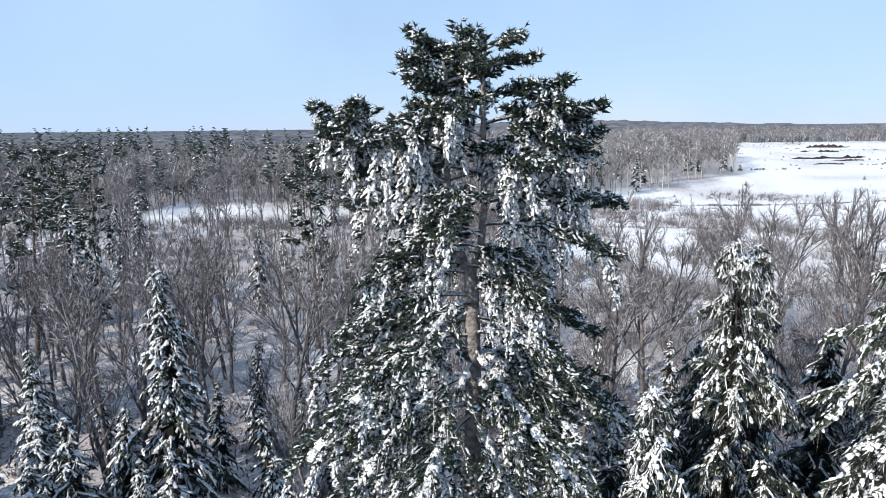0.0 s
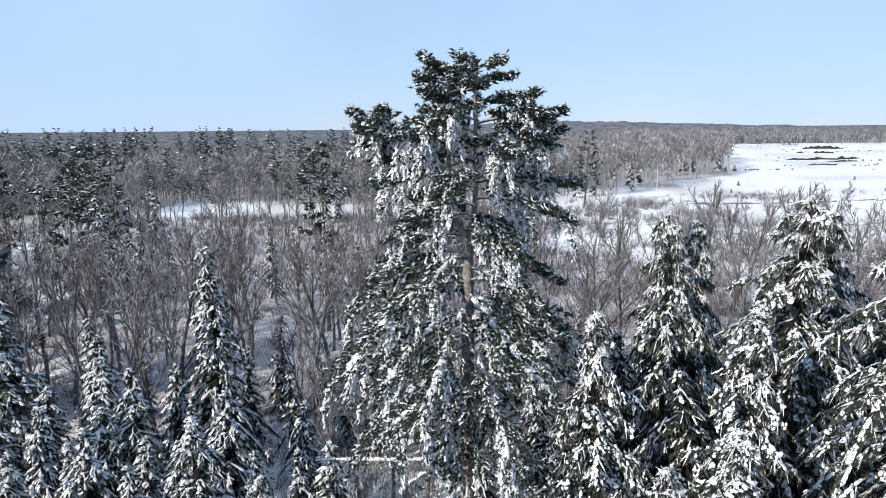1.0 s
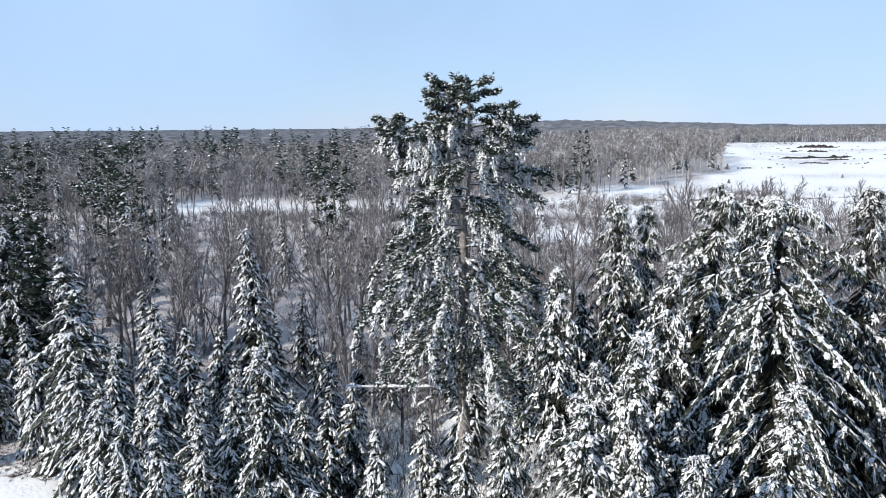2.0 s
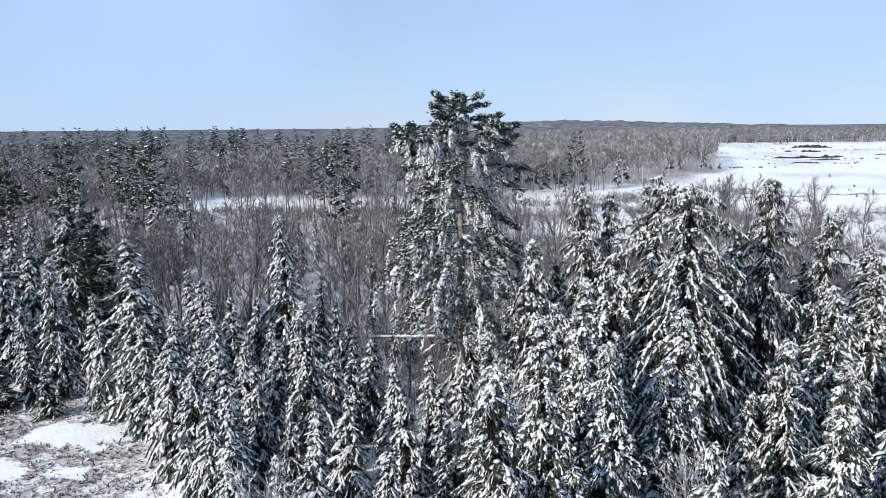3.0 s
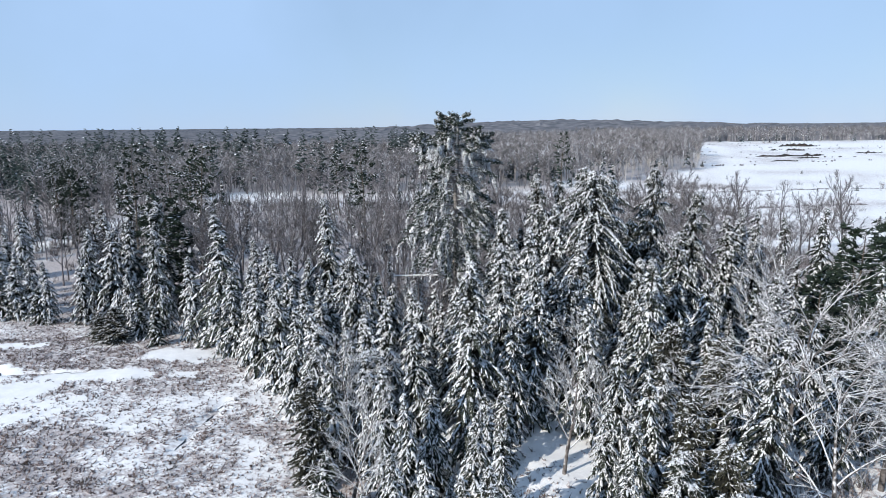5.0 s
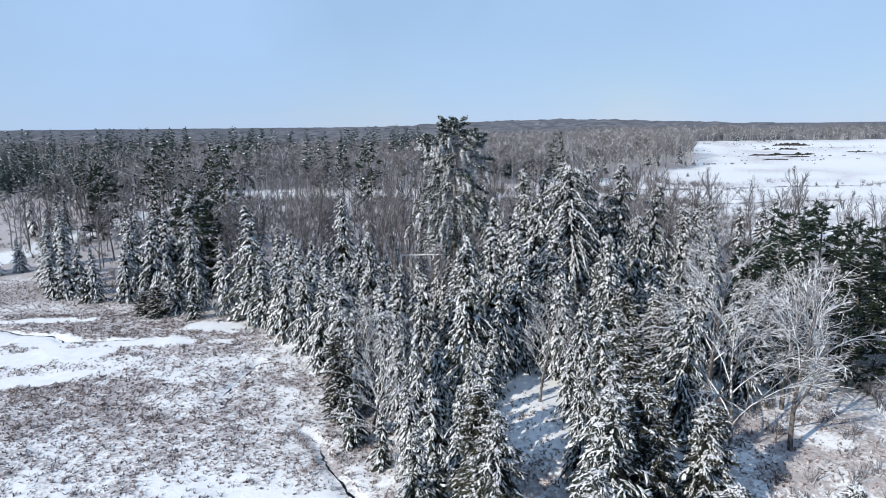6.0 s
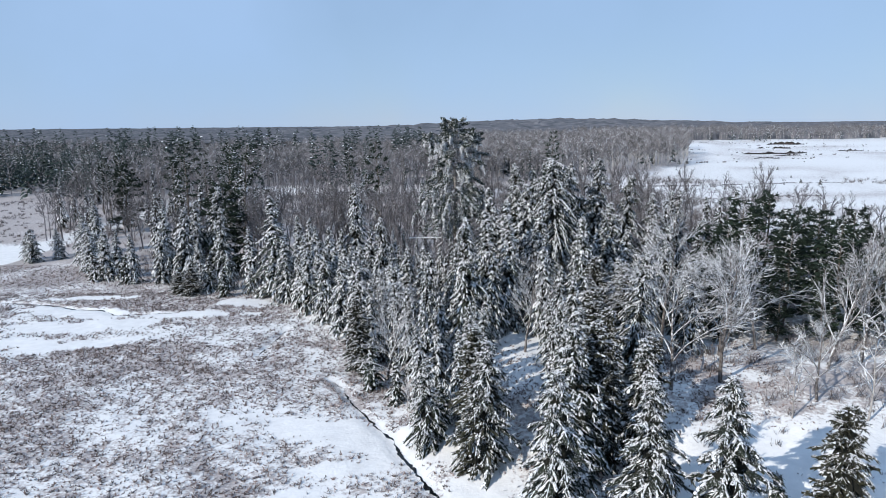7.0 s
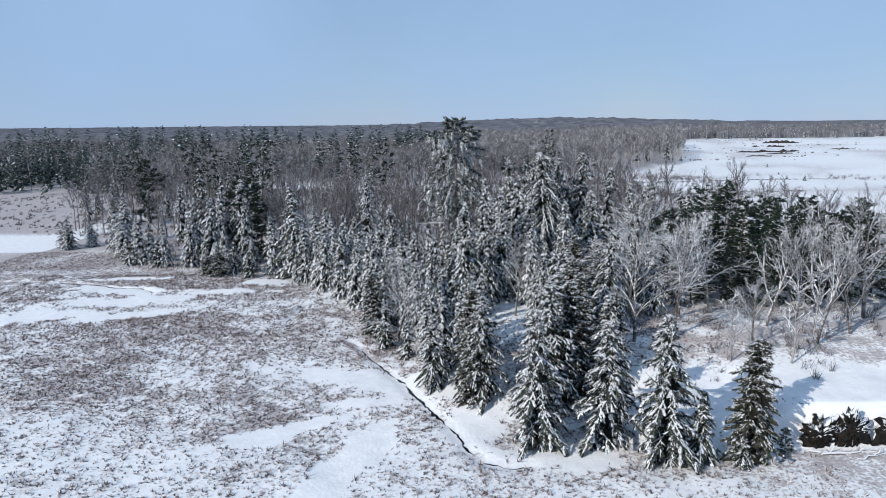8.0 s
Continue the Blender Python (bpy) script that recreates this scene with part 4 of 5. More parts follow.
# ---- the tall white pine ----
def hero_pine():
    r = np.random.default_rng(5)
    top = new("white_pine_tree")
    bx, by = 0.75, 19.8
    g = float(land(bx, by))
    top.matrix_basis = pose(bx, by, g - 0.1)
    H = 28.3 - g
    fork = np.array([0.0, 0, 21.3 - g])
    wood, wood2 = Bag(), Bag()
    low = np.array([[0.25, 0, 0], [0.15, 0.05, 5], [0.0, 0, 10], [0.1, 0, 15], [0.05, 0, 18.5], fork])
    tube(wood, low, [0.42, 0.36, 0.31, 0.26, 0.22, 0.19], 9)
    left = np.array([fork, fork + [-0.35, 0.1, 0.7], fork + [-0.6, 0.1, 2.0], fork + [-0.7, 0.05, 4.0], fork + [-0.65, 0, 5.8], fork + [-0.75, 0, 6.1]])
    right = np.array([fork, fork + [0.3, -0.1, 0.5], fork + [0.42, -0.1, 2.0], fork + [0.4, 0, 4.0], fork + [0.38, 0, 5.8], fork + [0.5, 0, 6.6]])
    tube(wood, left, [0.15, 0.13, 0.11, 0.08, 0.05, 0.02], 7)
    tube(wood, right, [0.14, 0.12, 0.10, 0.08, 0.05, 0.02], 7)
    part("trunk", wood, PINE_BARK, top, "pale grey forked trunk dusted with snow")
    crest_right = np.array([fork + [0.4, -0.1, 2.6], fork + [1.4, -0.3, 3.4], fork + [2.0, -0.4, 4.3], fork + [2.1, -0.4, 5.4]])
    crest_far_right = np.array([fork + [0.4, 0.1, 2.2], fork + [2.2, 0.4, 3.2], fork + [2.9, 0.5, 4.0], fork + [3.1, 0.5, 4.8]])
    crest_left = np.array([fork + [-0.6, 0.1, 2.6], fork + [-2.4, -0.2, 3.5], fork + [-3.4, -0.3, 4.2], fork + [-3.7, -0.3, 4.9]])
    for crest in (crest_right, crest_far_right, crest_left):
        tube(wood2, crest, [0.07, 0.06, 0.045, 0.015], 6)
    tagged(part("leader", wood2, PINE_BARK, top, "upturned side stems of the crown"))
    heights = [9.5, 12.5, 15, 17.5, 19.5, 21, 22.3, 23.5, 24.8, 26, 27.2, 28.2]
    reach = [2.0, 2.6, 4.6, 5.2, 4.9, 3.4, 3.0, 3.9, 3.9, 2.6, 1.8, 0.9]
    rise = [-0.1, 0.0, 0.05, 0.1, 0.2, 0.2, 0.2, 0.25, 0.28, 0.3, 0.3, 0.4]
    sagging = [0.5, 0.6, 0.7, 0.65, 0.6, 0.5, 0.4, 0.3, 0.2, 0.15, 0.1, 0.0]
    todo = []
    z, a = 9.8, 0.4
    while z < 27.8:
        todo.append((z, a, 1.0, None, ""))
        a += 2.399 + r.normal(0, 0.25)
        z += 0.46 if z < 21 else 0.21 if z < 25.5 else 0.15 if z < 26.6 else 0.09
    todo += [(14.4 + 0.62 * k, 4.7 + (0.75 if k % 2 else -0.75) * (0.3 + 0.12 * k), 0.9, None, "") for k in range(11)]
    todo += [(20.6, 3.35, 1.0, None, ""), (17.6, 5.95, 1.05, None, ""), (19.8, 3.0, 1.05, None, ""), (20.8, 0.15, 1.05, None, "")]
    # great snow-lined limbs and dead ones: height, way, length, rise, sag
    great = {0: (20.2, 3.55, 5.2, -0.55, 0.15), 1: (20.0, 5.95, 5.0, -0.45, 0.25), 2: (18.6, 4.3, 4.8, -0.3, 0.4), 3: (17.2, 3.3, 5.6, -0.05, 0.35), 4: (18.4, 0.1, 5.2, -0.25, 0.3), 5: (19.0, 5.2, 4.4, -0.4, 0.3)}
    dead = {6: (14.0, 5.85, 5.4, 0.42, 0.0), 7: (11.7, 3.2, 6.4, 0.02, 0.03), 8: (13.0, 3.7, 3.5, -0.1, 0.1), 9: (12.6, 5.4, 3.2, 0.1, 0.1)}
    todo += [(v[0], v[1], k, None, "great") for k, v in great.items()] + [(v[0], v[1], k, None, "dead") for k, v in dead.items()]
    for crest in (crest_right, crest_far_right, crest_left):
        for k in range(11):
            zc = crest[1, 2] + (crest[-1, 2] - crest[1, 2]) * k / 10.5
            todo.append((zc + g, k * 2.399 + 0.7, 1.25 - 0.8 * k / 11, crest, ""))
    for z, a, k, crest, kind in todo:
        ln = np.interp(z, heights, reach) * k * r.uniform(0.72, 1.12) * (0.78 if z > 25.8 else 1.0)
        sl, sg = np.interp(z, heights, rise) + r.normal(0, 0.08), np.interp(z, heights, sagging) + r.normal(0, 0.07)
        zz = z - g
        if kind:
            ln, sl, sg = {**great, **dead}[k][2:]
        if crest is not None:
            root = np.array([np.interp(zz, crest[:, 2], crest[:, c]) for c in range(2)] + [zz])
            ln = k * r.uniform(0.8, 1.2)
        elif zz < fork[2]:
            root = np.array([np.interp(zz, low[:, 2], low[:, 0]), 0, zz])
        else:
            st = left if int(z * 50) % 2 else right
            root = np.array([np.interp(zz, st[:, 2], st[:, 0]), np.interp(zz, st[:, 2], st[:, 1]), zz])
        o, t = np.array([math.cos(a), math.sin(a), 0]), np.array([-math.sin(a), math.cos(a), 0])
        s = np.linspace(0, 1, 8)
        bend = r.normal(0, 0.12)
        line = root + o * (ln * s)[:, None] + t * (bend * ln * s ** 2)[:, None]
        line[:, 2] += ln * (sl * s - sg * s ** 2)
        lw, lf, lsn = Bag(), Bag(), Bag()
        tube(lw, line, np.linspace(1, 0.2, 8) * (0.022 + 0.011 * ln), 5)
        nb = int(5 + 2.2 * ln) if z < 21 else int(8 + 4.0 * ln)
        bare = z < 12.4 or kind == "dead"
        for i in range(nb if kind != "dead" else 7):
            f = 0.25 + 0.75 * (i + r.random()) / (nb if kind != "dead" else 7)
            p = np.array([np.interp(f, s, line[:, c]) for c in range(3)])
            sgn = -1 if i % 2 else 1
            ang = sgn * r.uniform(0.35, 1.0) * (1.1 - 0.5 * f)
            d = o * math.cos(ang) + t * math.sin(ang)
            bl = (0.35 + 0.27 * ln * (1.2 - f)) * r.uniform(0.7, 1.3)
            laden = r.choice([0.15, 0.5, 1.0], p=np.array([0.58, 0.35, 0.07]) if z > 26.3 else np.array([0.46, 0.38, 0.16]) if z > 25.2 else np.array([0.44, 0.36, 0.20]) if z < 22 else np.array([0.36, 0.40, 0.24]))
            hang = 0.5 * np.interp(z, [10, 21, 24, 28], [1.2, 1.0, 0.3, -0.5]) + r.normal(0, 0.15) + (1.5 if laden == 1.0 else 0)
            ss = np.linspace(0, 1, 4)
            br = p + d * (bl * ss * (0.45 if laden == 1.0 else 1.0))[:, None]
            br[:, 2] += bl * (0.12 * ss - hang * ss ** 2)
            tube(lw, br, [0.022, 0.017, 0.012, 0.006], 3)
            if bare:
                continue
            nt = int((6 + 10 * bl) * (1.2 if z < 21 else 1.0))
            fr = r.uniform(0.1, 1.05, nt)
            c = np.stack([np.interp(fr, ss, br[:, q]) for q in range(3)], 1) + r.normal(0, 0.07, (nt, 3))
            # needle tufts: many fine blades fanning out from each shoot
            kb = 6
            cc = np.repeat(c, kb, 0)
            way = unit(d * 0.5 + r.normal(0, 0.55, (nt * kb, 3)) + [0, 0, np.interp(z, [10, 22, 27], [-0.4, -0.1, 0.35]) - 0.6 * (laden == 1.0)])
            slivers(lf, cc - way * 0.03, cc + way * r.uniform(0.09, 0.24, (nt * kb, 1)), 0.028)
            heart = c[::4] + r.normal(0, 0.04, c[::4].shape)
            arm = unit(d + r.normal(0, 0.4, heart.shape)) * r.uniform(0.12, 0.26, (len(heart), 1))
            spindles(lf, heart - arm, heart + arm, r.uniform(0.04, 0.08, len(heart)), r.uniform(0.03, 0.06, len(heart)), 0.5)
            # small caps of snow on the tufts
            k2 = int(round(nt * laden * 1.35))
            if k2:
                pick = r.integers(0, nt, k2)
                fall = unit(d * 0.8 + r.normal(0, 0.4, (k2, 3)) - [0, 0, 0.3])
                size = r.uniform(0.09, 0.24, (k2, 1))
                q = c[pick] + [0, 0, 0.05]
                w2 = r.uniform(0.02, 0.048, k2)
                caps(lsn, q - fall * size * 0.5, q + fall * size * 0.8, w2, 0.8 * w2, r)
            # hanging drapes of snow on the laden shoots
            if laden == 1.0:
                k3 = int(5 + 8 * bl)
                fr = r.uniform(0.0, 1.0, k3)
                q = np.stack([np.interp(fr, ss, br[:, e]) for e in range(3)], 1) + r.normal(0, 0.06, (k3, 3))
                fall = unit(d * r.uniform(0.0, 0.5, (k3, 1)) + r.normal(0, 0.13, (k3, 3)) - [0, 0, 0.9])
                size = r.uniform(0.3, 0.85, (k3, 1)) * min(1.0, 0.55 + 0.5 * bl)
                for e in (0.0, 0.2, 0.4, 0.6, 0.8):
                    q0 = q + fall * size * e + r.normal(0, 0.035, (k3, 3))
                    cw = (1.15 - 0.5 * e) * r.uniform(0.028, 0.065, k3)
                    caps(lsn, q0, q0 + (fall + r.normal(0, 0.25, (k3, 3))) * size * 0.26, cw, cw, r)
        # snow lying along the limb
        fat = (0.03 + 0.012 * ln) * {"great": 1.9, "dead": 0.8, "": 1.35 if z < 22 else 0.9}[kind]
        for e in np.linspace(0.12, 0.98, 5 + int(3 * ln)):
            if r.random() < 0.22:
                continue
            two = np.array([[np.interp(e + k, s, line[:, c]) for c in range(3)] for k in (-0.09 / max(ln, 1), 0.16 / max(ln, 1) + 0.03)]) + [0, 0, 0.025 + 0.006 * ln] + r.normal(0, 0.02, (2, 3))
            wide = fat * r.uniform(0.5, 1.25)
            caps(lsn, two[:1], two[1:], np.array([wide]), np.array([wide * 0.9]), r)
        limb = part("limb", lw, PINE_BARK if kind else BARK, top)
        if lf.n:
            tagged(part("needles", lf, FROSTED_PINE, limb, "dark green needle tufts", False), kind="stuff")
        tagged(part("snow_load", lsn, PINE_SNOW, limb, "drooping clumps of snow"), kind="stuff")
    return tagged(top, "tall forked white pine with ragged crown and snow-laden limbs", "pine tree")


hero_pine()


# ---- woods behind and between ----
def front(x, y):
    return x + 0.62 * y > -2 and creek_distance(x, y) > 5


def gap_free(x, y):
    return not (abs(x - 5.2 - 0.2 * (y + 15)) < 1.9 and -29 < y < -4) and not (x > 14 and y < -12) and math.hypot(x - 0.75, y - 19.8) > 4


scatter("laden_spruce", 18, ((-14, 24, -26, 26), lambda x, y: x + 0.62 * y > -7 and creek_distance(x, y) > 5 and gap_free(x, y)), 6, 10, 2.4, 31)
scatter("back_spruce", 40, ((-55, 30, -14, 50), lambda x, y: front(x, y) and gap_free(x, y)), 5, 9, 2.2, 32)
scatter("mid_bare", 34, ((-48, 2, 38, 78), lambda x, y: y > 36 - 0.3 * (x + 20)), 12, 17, 2.8, 33)
scatter("back_spruce", 6, ((-64, -42, 60, 98), lambda x, y: y > 62), 12, 17, 2.6, 40)
scatter("mid_bare", 16, ((22, 66, 26, 74), lambda x, y: True), 12, 17, 3.5, 41)
scatter("mid_bare", 12, ((-10, 12, 24, 50), lambda x, y: True), 8, 12, 2.8, 34)
scatter("back_bare", 190, ((-138, 16, 45, 185), lambda x, y: y > 50 - 0.45 * (x + 45) and x > -92 - 0.4 * (y - 75) and not (x < -70 and y < 75)), 11, 16, 2.6, 35)
scatter("back_spruce", 40, ((-130, 12, 60, 185), lambda x, y: y > 60 - 0.45 * (x + 45) and x > -92 - 0.4 * (y - 75) and not (x < -70 and y < 78)), 8, 14, 3.5, 36)
scatter("back_bare", 22, ((24, 80, 10, 60), lambda x, y: True), 8, 13, 3.0, 37)
scatter("back_spruce", 12, ((24, 60, 0, 32), lambda x, y: True), 9, 13, 3.0, 38)
scatter("back_bare", 30, ((-20, 110, 60, 150), lambda x, y: True), 5, 9, 4.0, 39)


def brush(name, label, seed, count, area, low, high, ok, width=0.02):
    """Leafless undergrowth: fans of thin stems."""
    r = np.random.default_rng(seed)
    x, y = r.uniform(area[0], area[1], count * 6), r.uniform(area[2], area[3], count * 6)
    keep = ok(x, y)
    x, y = x[keep][:count], y[keep][:count]
    n, k = len(x), 12
    width = 1.25 * width
    h = np.repeat(r.uniform(low, high, n), k)
    c = np.repeat(np.c_[x, y, land(x, y)], k, 0)
    p = c + np.c_[r.normal(0, 0.25, (n * k, 2)), np.zeros(n * k)]
    q = p + np.c_[r.normal(0, 0.33, (n * k, 2)) * h[:, None], h * r.uniform(0.5, 1.1, n * k)]
    bag = Bag()
    slivers(bag, p, q, width)
    m = p + (q - p) * r.uniform(0.3, 0.8, (n * k, 1))
    slivers(bag, m, m + r.normal(0, 0.22, (n * k, 3)) * h[:, None] + [0, 0, 0.15], width * 0.7)
    return tagged(part(name, bag, BRUSH, None, "", False), label, "brush", kind="stuff")


brush("undergrowth", "tangled leafless brush with snow caught in it under bare trees", 301, 1800, (-110, 12, 36, 185), 0.6, 2.4, lambda x, y: (y > 46 - 0.45 * (x + 45)) & (x > -92 - 0.4 * (y - 75)) & ~((x < -70) & (y < 78)), 0.03)
brush("undergrowth", "tangled leafless brush along the upland woods", 302, 700, (17, 80, -13, 62), 0.5, 1.8, lambda x, y: x > 17, 0.03)
brush("undergrowth", "low bare shrubs standing in the snow of the upland", 305, 130, (17, 60, -27, -8), 0.5, 1.6, lambda x, y: waves(x, y, 9, 24) > -0.2, 0.025)
brush("undergrowth", "grey leafless brush round the foot of the tall pine", 303, 600, (-12, 16, 14, 52), 0.8, 3.5, lambda x, y: x > -12, 0.025)
brush("undergrowth", "thin grey shrubs scattered over the snowfield", 304, 900, (-30, 190, 60, 235), 0.5, 2.4, lambda x, y: (y > 60) & (waves(x, y, 60, 21) + 0.5 * waves(x, y, 12, 22) > 0.5), 0.03)
brush("undergrowth", "dense thicket of thin grey saplings at the edge of the snowfield", 306, 900, (6, 60, 38, 92), 1.5, 5.0, lambda x, y: waves(x, y, 14, 25) > -0.3, 0.022)
brush("undergrowth", "haze of thin grey saplings on the near side of the snowfield", 311, 1700, (6, 100, 88, 205), 1.2, 4.2, lambda x, y: (waves(x, y, 38, 38) + 0.4 * waves(x, y, 11, 39) > -0.1) & (x < 112 - 0.22 * y), 0.026)
brush("undergrowth", "bare shrubs along the edge of the clearing", 312, 520, (-96, 16, 168, 187), 1.5, 4.0, lambda x, y: waves(x, y, 22, 40) > -0.35, 0.03)
brush("undergrowth", "line of low grass along the bank across the snowfield", 307, 1300, (20, 130, 146, 166), 0.1, 0.5, lambda x, y: np.abs(y - 156 - 4 * np.sin(x / 17) - 2 * waves(x, y, 9, 26)) < 0.9, 0.02)
brush("undergrowth", "line of low grass along the far bank of the snowfield", 308, 1300, (60, 170, 194, 216), 0.1, 0.5, lambda x, y: np.abs(y - 204 - 5 * np.sin(x / 23 + 1) - 2 * waves(x, y, 11, 27)) < 0.9, 0.025)
brush("undergrowth", "tall dead grass over the far field", 310, 900, (-200, -92, 84, 182), 0.3, 0.9, lambda x, y: waves(x, y, 14, 35) > -0.1, 0.05)
brush("undergrowth", "brown strips of reeds on the far snowfield", 309, 900, (110, 430, 330, 760), 0.3, 1.1, lambda x, y: (np.abs((y + 9 * waves(x, y, 60, 28)) % 46 - 23) < 2.0) & (waves(x, y, 45, 29) > 0.05) & (y < 900 - 0.3 * x) & (x > 60 + 0.17 * y), 0.22)


def far_woods(name, label, seed, spots, low, high, mix_green, trunk_mat=None, twigs=28, wide=0.10, laden=0.6, pines=False):
    """A wood too far to count its trees: bare crowns and snowy conifers."""
    r = np.random.default_rng(seed)
    n = len(spots)
    h = r.uniform(low, high, n)
    base = np.c_[spots, land(spots[:, 0], spots[:, 1])]
    green = r.random(n) < mix_green
    bare, trunk, leaf, white = Bag(), Bag(), Bag(), Bag()
    b, hb = base[~green], h[~green]
    k = len(b)
    if k:
        tipw = b + np.stack([r.normal(0, 0.4, k), r.normal(0, 0.4, k), hb], 1)
        for off in range(2):
            slivers(trunk, b, tipw, 0.16)
        f = r.uniform(0.35, 0.97, (k, twigs))
        a = r.uniform(0, 6.28, (k, twigs))
        p = b[:, None] + (tipw - b)[:, None] * f[..., None]
        ln = hb[:, None] * 0.30 * (1.15 - f) * r.uniform(0.6, 1.4, (k, twigs)) + 0.6
        q = p + np.stack([np.cos(a) * ln, np.sin(a) * ln, ln * r.uniform(0.4, 1.5, (k, twigs))], -1)
        slivers(bare, p.reshape(-1, 3), q.reshape(-1, 3), wide)
        p2 = p + (q - p) * r.uniform(0.3, 0.7, (k, twigs, 1))
        q2 = p2 + r.normal(0, 0.5, (k, twigs, 3)) * ln[..., None] + [0, 0, 0.3]
        slivers(bare, p2.reshape(-1, 3), q2.reshape(-1, 3), wide)
    c, hc = base[green], h[green]
    k = len(c)
    if k:
        m = 30
        f = 0.08 + 0.9 * (np.arange(m) + r.random((k, m))) / m
        a = r.uniform(0, 6.28, (k, m))
        ln = hc[:, None] * 0.19 * (1.02 - f) + 0.2
        if pines:
            f = 0.3 + 0.7 * f
            ln = hc[:, None] * 0.15 * np.sqrt(1.06 - f) * r.uniform(0.5, 1.5, (k, m)) + 0.5
        p = c[:, None] + np.stack([0 * f, 0 * f, f * hc[:, None]], -1)
        q = p + np.stack([np.cos(a) * ln, np.sin(a) * ln, ln * r.uniform(-0.1, 0.4, (k, m)) if pines else -ln * r.uniform(0.1, 0.7, (k, m))], -1)
        w = (0.25 + 0.3 * ln).ravel()
        spindles(leaf, p.reshape(-1, 3), q.reshape(-1, 3), w, 0.6 * w, 0.5, True)
        on = r.random(k * m) < laden
        P, Q = p.reshape(-1, 3)[on], q.reshape(-1, 3)[on]
        spindles(white, P + (Q - P) * 0.3 + [0, 0, 0.25], Q + [0, 0, 0.2], 0.5 * w[on], 0.4 * w[on], 0.6, True)
    top = new(name)
    if bare.n:
        part("bare_crowns", bare, FAR_TWIG, top)
        part("trunks", trunk, trunk_mat or FAR_TWIG, top)
    if leaf.n:
        part("conifer_crowns", leaf, FAR_GREEN, top)
        part("snow_load", white, SNOW, top)
    return tagged(top, label, "woods", kind="stuff")


def spots_in(seed, count, x0, x1, y0, y1, ok=lambda x, y: np.full(np.shape(x), True)):
    r = np.random.default_rng(seed)
    x, y = r.uniform(x0, x1, count * 4), r.uniform(y0, y1, count * 4)
    good = ok(x, y)
    return np.stack([x[good], y[good]], 1)[:count]


far_woods("far_woods", "grey leafless woods beyond the snowy clearing", 201, spots_in(1, 1000, -150, 60, 188, 330, lambda x, y: (y > 222) | (x < -92)), 12, 18, 0.12, None, 26, 0.12, 0.2)
far_woods("far_woods", "grey leafless woods with tall snowy pines on the skyline", 202, spots_in(2, 1150, -420, 90, 320, 620), 12, 17, 0.2, None, 24, 0.15, 0.05)
far_woods("far_woods", "tall ragged pines standing out of the far woods", 206, spots_in(6, 80, -330, 20, 290, 480), 22, 27, 1.0, None, 20, 0.1, 0.06, True)
far_woods("far_woods", "tall ragged pines among the bare woods past the clearing", 207, spots_in(7, 30, -190, -20, 200, 300), 18, 25, 1.0, None, 20, 0.1, 0.1, True)
far_woods("far_woods", "dark spruces and bare trees along the far edge of the field", 203, spots_in(3, 700, -330, -125, 188, 330), 13, 20, 0.85, None, 28, 0.10, 0.06)
far_woods("far_woods", "pale-stemmed leafless aspen grove behind the snowfield", 204, spots_in(4, 1500, 10, 235, 240, 620, lambda x, y: y > grove_edge(x)), 14, 20, 0.03, PALE, 20, 0.16)
far_woods("far_woods", "distant grey woods along the rim of the snowfield", 205, spots_in(5, 1700, 190, 1100, 700, 960, lambda x, y: y > 735 + 0.1 * (x - 290) + 12 * np.sin(x / 40)), 12, 18, 0.1, PALE, 14, 0.3)


def canopy():
    """The forest that runs on to the skyline."""
    r = np.random.default_rng(9)
    bag = Bag()
    xs = np.arange(-3000, 3001, 12.0)
    y, step = 620.0, 16.0
    rows = []
    while y < 4300:
        rows.append(y)
        y += step
        step *= 1.045
    gx, gy = np.meshgrid(xs, np.array(rows), indexing="ij")
    gx, gy = gx + r.normal(0, 3, gx.shape), gy + r.normal(0, 4, gy.shape)
    open_field = (gx > 205) & (gy < 790 + 0.1 * (gx - 290))
    gz = land(gx, gy) + np.where(open_field, -6.0, 9 + 3.0 * r.random(gx.shape) ** 4 + 1.5 * waves(gx, gy, 140, 6))
    nx, ny = gx.shape
    i = (np.arange(nx - 1)[:, None] * ny + np.arange(ny - 1)[None]).ravel()
    bag.add(np.stack([gx, gy, gz], -1).reshape(-1, 3), np.concatenate([np.stack([i, i + ny, i + ny + 1], 1), np.stack([i, i + ny + 1, i + 1], 1)]))
    return tagged(part("distant_forest", bag, CANOPY, None, "", False), "endless grey winter forest out to the skyline, tinted bluish for distance haze", "forest", kind="stuff")


canopy()


